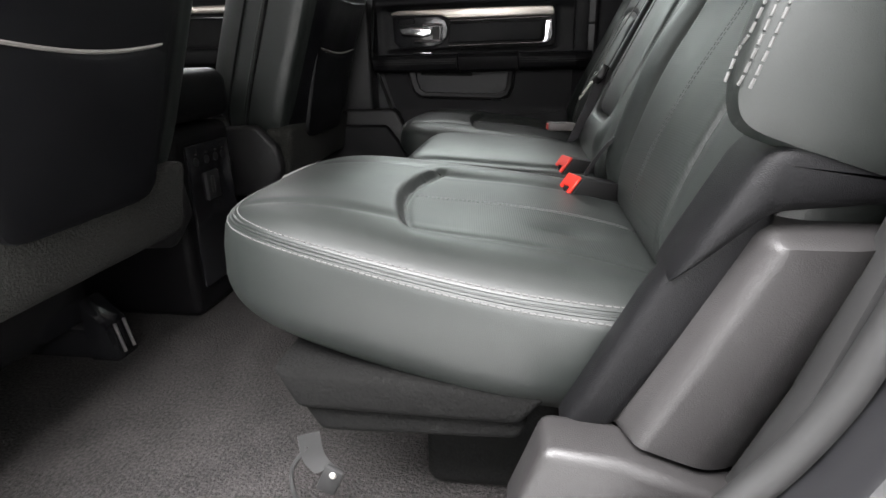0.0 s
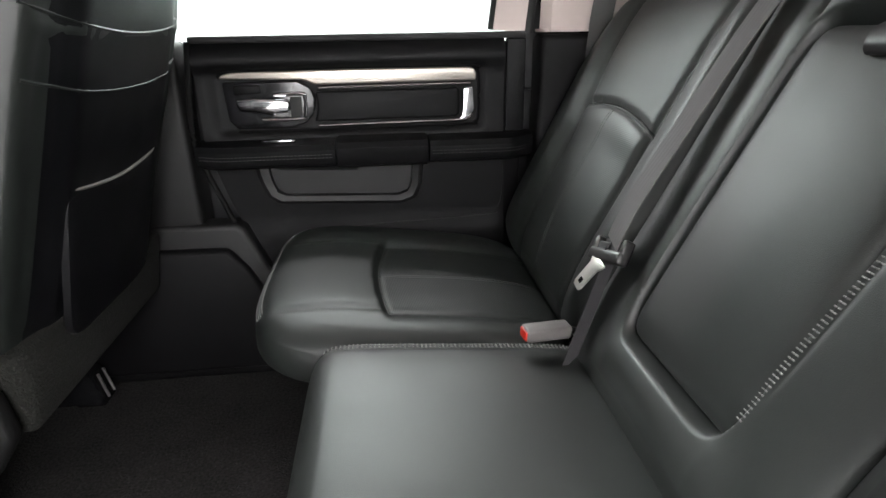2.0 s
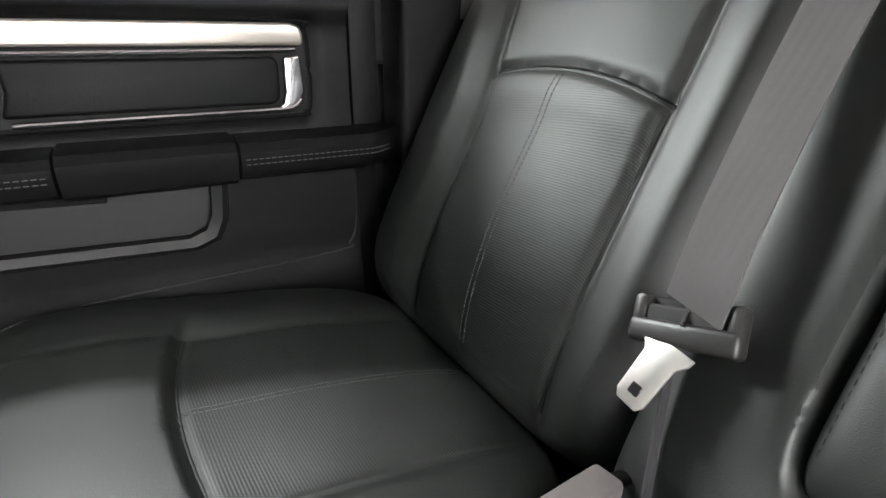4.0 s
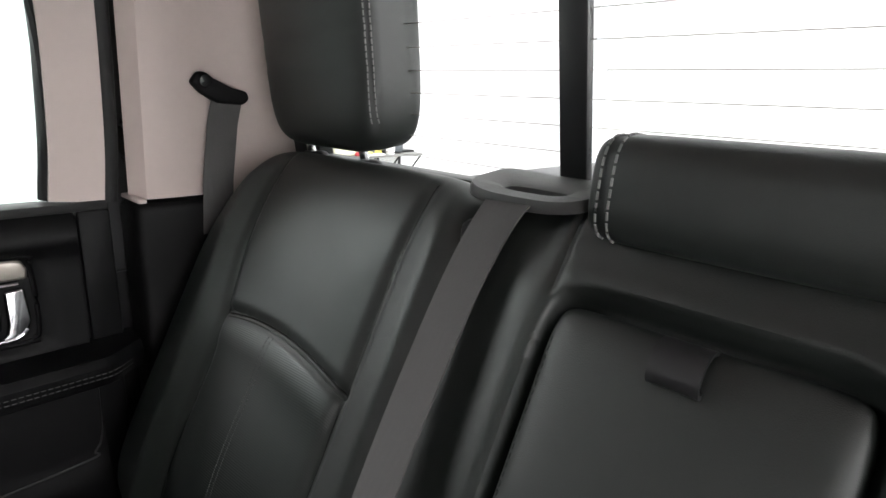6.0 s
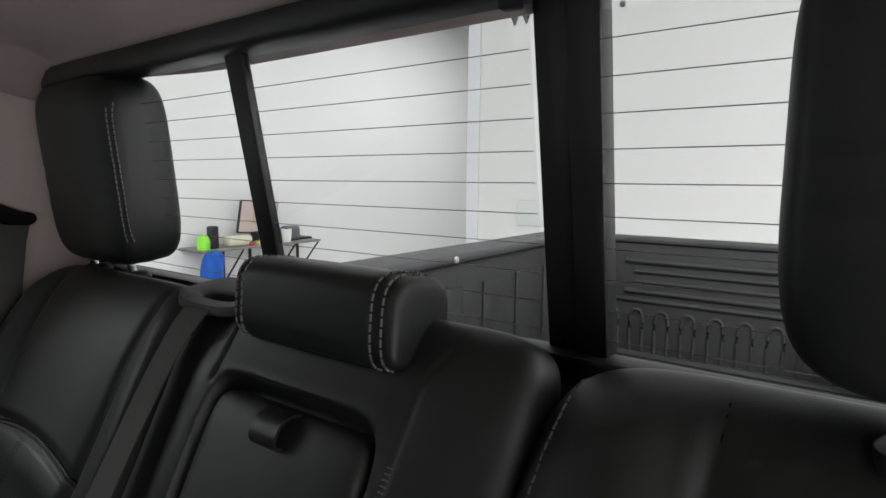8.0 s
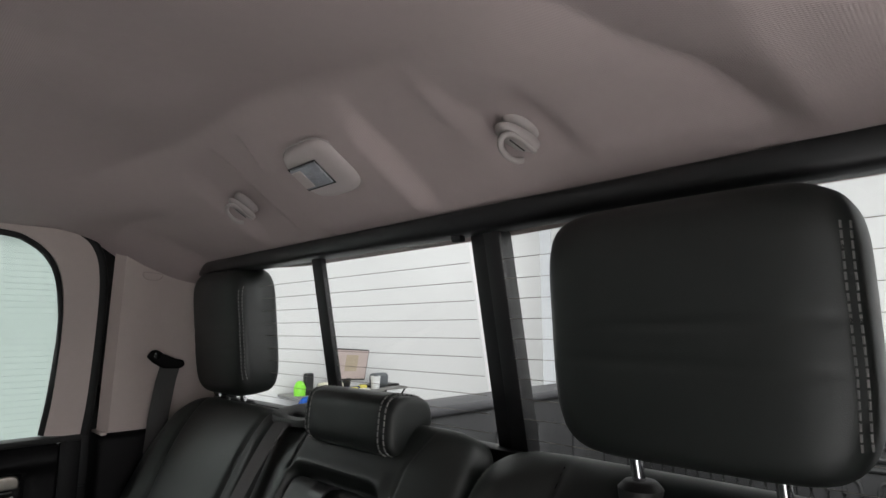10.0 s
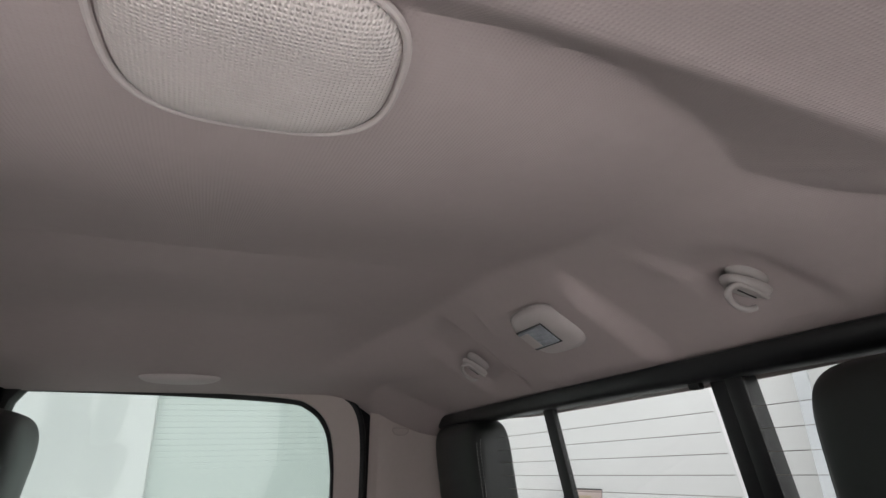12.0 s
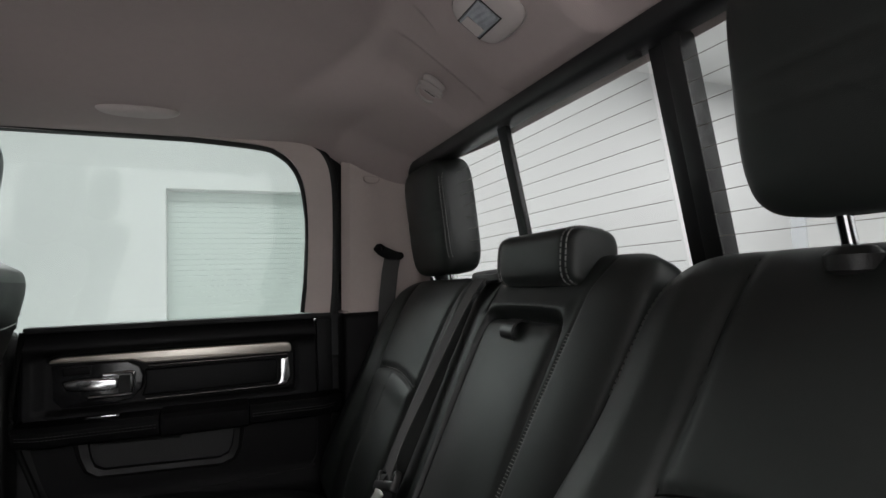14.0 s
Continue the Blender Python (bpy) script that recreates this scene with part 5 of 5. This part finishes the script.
front_seat(0.50, "black leather front passenger seat with a map pocket on its back")
front_seat(-0.42, "black leather driver seat with a map pocket on its back")

co = thing("centre_console", (-0.4, CY, 0.0), "black plastic centre console with rear vents and sockets", "console")
part("console_body", box((-0.95, -0.075, 0.0), (-0.245, 0.150, 0.395), 0.02, 3), PLASTIC, co)
part("console_lid", box((-0.80, -0.085, 0.40), (-0.235, 0.160, 0.505), 0.03, 4), SOFTBLACK, co, "padded black lid")
part("rear_panel", box((-0.250, -0.045, 0.06), (-0.236, 0.120, 0.36), 0.006, 2), GLOSS, co, "gloss black rear panel")
for i, y in enumerate((-0.02, 0.02, 0.055, 0.085)):
    part("socket", lathe([(0.0, 0.0), (0.008, 0.0), (0.009, 0.003), (0.0, 0.003)], 14, pose(-0.236, y, 0.325, 0, 90, 0)), SATIN, co)
    part("socket_mark", box((-0.2335, y - 0.004, 0.338), (-0.232, y + 0.004, 0.341), 0), GREYPLASTIC, co)
part("power_outlet", box((-0.238, 0.00, 0.24), (-0.228, 0.05, 0.30), 0.004, 2), SATIN, co)
part("outlet_face", box((-0.2285, 0.012, 0.255), (-0.226, 0.024, 0.29), 0.002, 1), GREYPLASTIC, co)

# ---- headliner fittings ----


def on_head(x, y, d=0.0):
    z = headz(x, y)
    gx = (headz(x + 0.01, y) - headz(x - 0.01, y)) / 0.02
    n = Vector((gx, 0, -1)).normalized()
    up, along = -n, Vector((1, 0, gx)).normalized()
    across = up.cross(along)
    R = Matrix((along, across, up)).transposed().to_4x4()
    return Matrix.Translation(Vector((x, y, z)) + n * d) @ R


def oval(rx, ry, n=48, p=3.2):
    out = []
    for i in range(n):
        a = 2 * math.pi * i / n
        c, s = math.cos(a), math.sin(a)
        k = (abs(c) ** p + abs(s) ** p) ** (-1 / p)
        out.append((rx * c * k, ry * s * k))
    return out


def dome(rx, ry, h, M, p=3.2, rings=10, n=48):
    """A shallow rounded cap standing down from the headliner."""
    o = oval(rx, ry, n, p)
    V, F = [], []
    for i in range(rings + 1):
        t = i / rings
        r, z = math.cos(t * math.pi / 2) ** 0.45, -h * math.sin(t * math.pi / 2)
        V += [M @ Vector((x * r, y * r, z)) for x, y in o]
    for i in range(rings):
        for j in range(n):
            F.append((i * n + j, i * n + n + j, i * n + n + (j + 1) % n, i * n + (j + 1) % n))
    F.append(tuple(rings * n + j for j in range(n)))
    return V, F


M = on_head(0.672, 0.006)
lamp = thing("dome_lamp", (0.672, 0.004, headz(0.672, 0.004)), "pale grey rear dome lamp with a clear ribbed lens, unlit", "ceiling lamp")
part("lamp_body", dome(0.046, 0.058, 0.014, M), LAMPBODY, lamp)
# thin darker ring drawn as the faint shadow round the lamp body
part("lamp_shadow_ring", tube([M @ Vector((x * 1.02, y * 1.02, -0.001)) for x, y in oval(0.046, 0.058)], 0.0010, 6, True), HOOKGREY, lamp)
Lz = M @ Matrix.Translation((-0.002, 0.010, -0.0145))
part("lamp_lens", box((-0.019, -0.031, -0.003), (0.019, 0.031, 0.004), 0.003, 2, Lz), LENS, lamp, "clear ribbed lens")
part("lens_bezel", tube([Lz @ Vector(v) for v in ((-0.0200, -0.0320, 0), (0.0200, -0.0320, 0), (0.0200, 0.0320, 0), (-0.0200, 0.0320, 0))], 0.0012, 6, True), GREYPLASTIC, lamp)
part("reflector", box((-0.015, 0.006, -0.004), (0.015, 0.028, -0.0025), 0.001, 1, Lz), LAMPBODY, lamp)


def coat_hook(y):
    """A leaf-shaped plate whose rear end curls down and back into a round open loop."""
    M = on_head(0.714, y + 0.005, 0.006 if y < 0 else 0.014)
    h = thing("coat_hook", (0.70, y, headz(0.70, y)), "pale grey plastic coat hook on the headliner", "coat hook", "coat hooks")
    leaf = M @ Matrix.Translation((0.001, 0.004, -0.004)) @ Matrix.Rotation(radians(-14), 4, "Z")
    part("hook_mount", dome(0.024, 0.016, 0.012, M @ Matrix.Translation((0, 0.002, 0.010)), 2.3, 6, 32), HOOKGREY, h)
    part("hook_base", dome(0.027, 0.0145, 0.009, leaf, 2.3, 8, 40), HOOKGREY, h)
    part("hook_slot", tube([leaf @ Vector((x, 0.002 + 0.002 * math.sin(70 * x), -0.0092)) for x in np.linspace(-0.008, 0.014, 10)], 0.0009, 5), RUBBER, h)
    loop = [(0.019, 0.001, -0.004), (0.024, -0.001, -0.009), (0.016, -0.003, -0.011), (0.0, -0.003, -0.011), (-0.014, 0.000, -0.013), (-0.020, 0.005, -0.019),
            (-0.014, 0.010, -0.0255), (0.0, 0.012, -0.0275), (0.012, 0.010, -0.026), (0.019, 0.007, -0.022)]
    part("hook_arm", tube(curve_pts([M @ Vector(v) for v in loop], 8), 0.0034, 10), HOOKGREY, h)


coat_hook(-0.300)
coat_hook(0.296)

sg = thing("speaker_grille", (0.219, -0.475, headz(0.219, -0.475)), "pale grey perforated plastic oval speaker grille on the headliner", "speaker grille")
M = Matrix.Translation((0.219, -0.475, headz(0.219, -0.475) + 0.002)) @ Matrix.Rotation(radians(-6), 4, "Z")
part("grille_face", dome(0.054, 0.046, 0.014, M, 3.0, 12, 64), GRILLE, sg)
part("grille_rim", tube([M @ Vector((x * 1.03, y * 1.03, -0.004)) for x, y in oval(0.054, 0.046, 64, 3.0)], 0.0018, 8, True), LAMPBODY, sg)

cap = thing("handle_cover_cap", (0.184, 0.630, 1.16), "slim pale plastic cap on the roof rail above the window", "cover cap")
part("cap_body", dome(0.078, 0.020, 0.013, Matrix.Translation((0.184, 0.630, headz(0.184, 0.630) + 0.001)) @ Matrix.Rotation(radians(-14), 4, "X"), 2.3, 8, 40), LAMPBODY, cap)

# ---- truck bed ----
bed = thing("truck_bed", (1.9, CY, 0.13), "dark textured pickup bed with moulded liner and closed tailgate", "truck bed")
BF, BNY, BT, BZ, B0 = 0.68, -0.60, 2.92, 0.68, 0.95
part("bed_floor", box((B0, BNY, 0.08), (BT, BF, 0.13), 0.004), LINERMAT, bed)
for i in range(14):
    y = BNY + 0.05 + i * (BF - BNY - 0.1) / 13
    part("floor_rib", box((B0, y - 0.022, 0.128), (BT, y + 0.022, 0.142), 0.005, 2), LINERMAT, bed)
for y, s in ((BF, 1), (BNY, -1)):
    a, b = sorted((y, y + s * 0.10))
    part("side_wall", box((B0, a, 0.08), (BT + 0.06, b, BZ - 0.02), 0.006), LINERMAT, bed)
    a, b = sorted((y - s * 0.02, y + s * 0.16))
    part("rail_cap", box((B0, a, BZ - 0.02), (BT + 0.08, b, BZ + 0.012), 0.012, 3), mat("grey_rail_plastic", (0.038, 0.038, 0.041), 0.45, vary=0.15, grain=("noise", 500), bump=0.4), bed, "dark grey rail cap")
    a, b = sorted((y + s * 0.02, y - s * 0.055))
    part("corner_post", box((BT - 0.10, a, 0.10), (BT - 0.03, b, BZ - 0.015), 0.012, 3), LINERMAT, bed)
    for i in range(7):
        x = B0 + 0.15 + i * 0.25
        part("side_bead", box((x, min(y, y - s * 0.012), 0.22), (x + 0.12, max(y, y - s * 0.012), 0.58), 0.006, 2), LINERMAT, bed)
    part("cargo_bolt", lathe([(0.0, 0.0), (0.012, 0.0), (0.010, 0.006), (0.0, 0.007)], 14, pose(1.9, y - s * 0.022, BZ - 0.002, 90 * s, 0, 0)), STEEL, bed)
part("front_wall", box((B0 - 0.03, BNY - 0.1, 0.08), (B0, BF + 0.1, 0.62), 0.004), LINERMAT, bed)
tgt = part("tailgate", box((BT, BNY + 0.015, 0.10), (BT + 0.05, BF - 0.015, BZ + 0.0), 0.01, 3), LINERMAT, bed, "closed tailgate with moulded liner")
part("tailgate_cap", box((BT - 0.012, BNY + 0.012, BZ - 0.012), (BT + 0.065, BF - 0.012, BZ + 0.018), 0.010, 3), mat("grey_cap_plastic", (0.038, 0.038, 0.041), 0.45, vary=0.15, grain=("noise", 500), bump=0.4), tgt)
# bright strip painted for the light showing through the tailgate gap
part("gap_light", box((BT + 0.02, BF - 0.012, 0.18), (BT + 0.045, BF - 0.004, 0.56), 0.001, 1), mat("painted_gap_glow", (0.75, 0.75, 0.75), 0.5, vary=0.3, scale=25), tgt, "bright strip painted for light in the tailgate gap")
for yc in (BF - 0.16, BNY + 0.16):
    part("ring_bead", tube([(BT - 0.003, yc + 0.055 * math.cos(a), 0.52 + 0.055 * math.sin(a)) for a in np.linspace(0, 2 * math.pi, 28, False)], 0.010, 8, True), LINERMAT, tgt)
for z in (0.59, 0.455):
    part("long_bead", tube([(BT - 0.002, BF - 0.26, z), (BT - 0.002, BNY + 0.26, z)], 0.013, 8), LINERMAT, tgt)
for z in (0.545, 0.50):
    part("long_bead", tube([(BT - 0.002, BF - 0.30, z), (BT - 0.002, BNY + 0.30, z)], 0.010, 8), LINERMAT, tgt)
part("frame_bead", tube(curve_pts([(BT - 0.002, BF - 0.05, 0.60), (BT - 0.002, BF - 0.06, 0.45), (BT - 0.002, BF - 0.12, 0.42), (BT - 0.002, CY, 0.415), (BT - 0.002, BNY + 0.12, 0.42), (BT - 0.002, BNY + 0.06, 0.45), (BT - 0.002, BNY + 0.05, 0.60)], 8), 0.011, 8), LINERMAT, tgt)
for i in range(11):
    y = BF - 0.10 - i * 0.108
    part("flute", tube(curve_pts([(BT - 0.002, y - 0.026, 0.18), (BT - 0.002, y - 0.026, 0.34), (BT - 0.002, y, 0.372), (BT - 0.002, y + 0.026, 0.34), (BT - 0.002, y + 0.026, 0.18)], 5), 0.008, 6), LINERMAT, tgt)
part("foot_bead", tube([(BT - 0.004, BF - 0.04, 0.165), (BT - 0.004, BNY + 0.04, 0.165)], 0.018, 8), LINERMAT, tgt)

# ---- desk on the hall wall ----
DZT = 0.12
desk = thing("wall_desk", (4.98, 5.75, DZT), "narrow dark wall-mounted desk on angled steel brackets", "desk")
part("desk_top", box((3.98, 5.52, DZT - 0.03), (5.78, 6.0, DZT), 0.006), mat("grey_desk_board", (0.20, 0.20, 0.19), 0.5, vary=0.15), desk)
part("desk_box", box((5.28, 5.70, DZT - 0.02), (5.78, 6.0, DZT + 0.03), 0.006), SATIN, desk)
for x in (4.55, 4.95, 5.35, 5.75):
    part("bracket_leg", box((x - 0.015, 5.965, DZT - 0.56), (x + 0.015, 5.995, DZT - 0.03), 0.003), SATIN, desk)
    part("bracket_arm", tube([(x, 5.55, DZT - 0.04), (x, 5.97, DZT - 0.50)], 0.012, 6), SATIN, desk)
mon = thing("monitor", (4.88, 5.72, DZT), "dark framed computer monitor showing a dim page on the wall desk", "monitor")
MM = pose(4.90, 5.72, DZT + 0.34, 8, 4, 6)
part("screen_case", box((-0.31, -0.015, -0.21), (0.31, 0.02, 0.21), 0.008, 2, MM), SATIN, mon)
part("screen", box((-0.295, -0.0165, -0.19), (0.295, -0.014, 0.195), 0.001, 1, MM), glow("dim_page", (0.40, 0.33, 0.31), 0.35), mon, "dim pinkish lit screen")
part("screen_block", box((-0.10, -0.018, -0.09), (0.12, -0.0165, 0.13), 0.001, 1, MM), glow("dim_block", (0.36, 0.30, 0.22), 0.3), mon)
part("foot", box((-0.05, -0.02, -0.34), (0.05, 0.05, -0.18), 0.01, 2, MM), SATIN, mon)
cup = thing("paper_cup", (5.25, 5.60, DZT), "white paper cup on the wall desk", "cup")
part("cup_body", lathe([(0.0, 0.0), (0.055, 0.0), (0.07, 0.17), (0.062, 0.17), (0.05, 0.01), (0.0, 0.01)], 20, Matrix.Translation((5.25, 5.60, DZT))), WALLPAINT, cup)
for nm, x, y, sx, sy, sz, col, lab in (("paper_stack", 4.93, 5.58, 0.30, 0.16, 0.02, (0.75, 0.75, 0.70), "stack of white papers on the desk"),
                                     ("note_pad", 4.85, 5.60, 0.16, 0.10, 0.045, (0.70, 0.62, 0.12), "yellow note pads on the desk"),
                                     ("note_pad", 5.07, 5.66, 0.12, 0.08, 0.06, (0.70, 0.62, 0.12), "yellow note pads on the desk"),
                                     ("tape_roll", 4.69, 5.58, 0.06, 0.06, 0.05, (0.35, 0.03, 0.04), "dark red tape roll on the desk"),
                                     ("rag_heap", 4.55, 5.66, 0.34, 0.16, 0.13, (0.60, 0.58, 0.45), "pale cloth heap on the desk"),
                                     ("keyboard", 4.95, 5.66, 0.30, 0.06, 0.05, (0.03, 0.04, 0.10), "dark keyboard in front of the monitor"),
                                     ("black_pouch", 5.39, 5.70, 0.26, 0.16, 0.20, (0.10, 0.11, 0.12), "dark grey pouch on the desk")):
    o = thing(nm, (x, y, DZT), lab, nm.replace("_", " "))
    part("body", box((x - sx / 2, y - sy / 2, DZT), (x + sx / 2, y + sy / 2, DZT + sz), min(sz, sx, sy) * 0.3, 3), mat(nm + "_stuff", col, 0.6, vary=0.15, scale=20), o)
pb = thing("spray_bottle", (4.07, 5.62, DZT), "bright green bottle with dark sprayer head on the desk", "bottle")
part("bottle", lathe([(0.0, 0), (0.07, 0), (0.075, 0.10), (0.05, 0.16), (0.02, 0.18), (0.0, 0.18)], 20, Matrix.Translation((4.07, 5.62, DZT))), mat("bright_green_plastic", (0.25, 0.75, 0.05), 0.35, vary=0.1), pb)
part("sprayer", box((4.13, 5.58, DZT + 0.0), (4.25, 5.66, DZT + 0.27), 0.02, 2), SATIN, pb, "dark sprayer head")
ch = thing("blue_bag", (4.09, 5.50, -0.33), "bright blue cloth bag leaning on a white stool", "bag")
bgp = Pad((4.09, 5.50, -0.12), (0.13, 0.02, 0), (0.03, 0, 0.24), 0.11, back=0.1, p=3, q=2.4, n=24, m=24, extra=lambda X, Y: 0.02 * np.sin(6 * X + 4 * Y))
part("bag_body", bgp.geo(), mat("blue_cloth", (0.01, 0.09, 0.42), 0.8, vary=0.2, scale=20), ch)
stl = thing("white_stool", (4.23, 5.5, FLOOR_Z), "white plastic step stool below the wall desk", "stool")
part("stool_top", box((3.99, 5.32, -0.40), (4.47, 5.70, -0.36), 0.01, 2), WALLPAINT, stl)
for x in (4.02, 4.43):
    for y in (5.36, 5.66):
        part("stool_leg", box((x - 0.02, y - 0.02, FLOOR_Z), (x + 0.02, y + 0.02, -0.40), 0.004), WALLPAINT, stl)

# web address painted high on the partition wall
tx = bpy.data.curves.new("web_lettering", "FONT")
tx.body, tx.size, tx.extrude, tx.space_character = "www.", 0.36, 0.004, 1.25
tob = new("wall_lettering", tx)
tob.matrix_world = Matrix.Translation((PX - 0.006, 1.99, 2.20)) @ Matrix(((0, 0, -1, 0), (-1, 0, 0, 0), (0, 1, 0, 0), (0, 0, 0, 1)))
tx.materials.append(INK)
tagged(tob, "dark letters www. painted high on the white wall", "lettering")
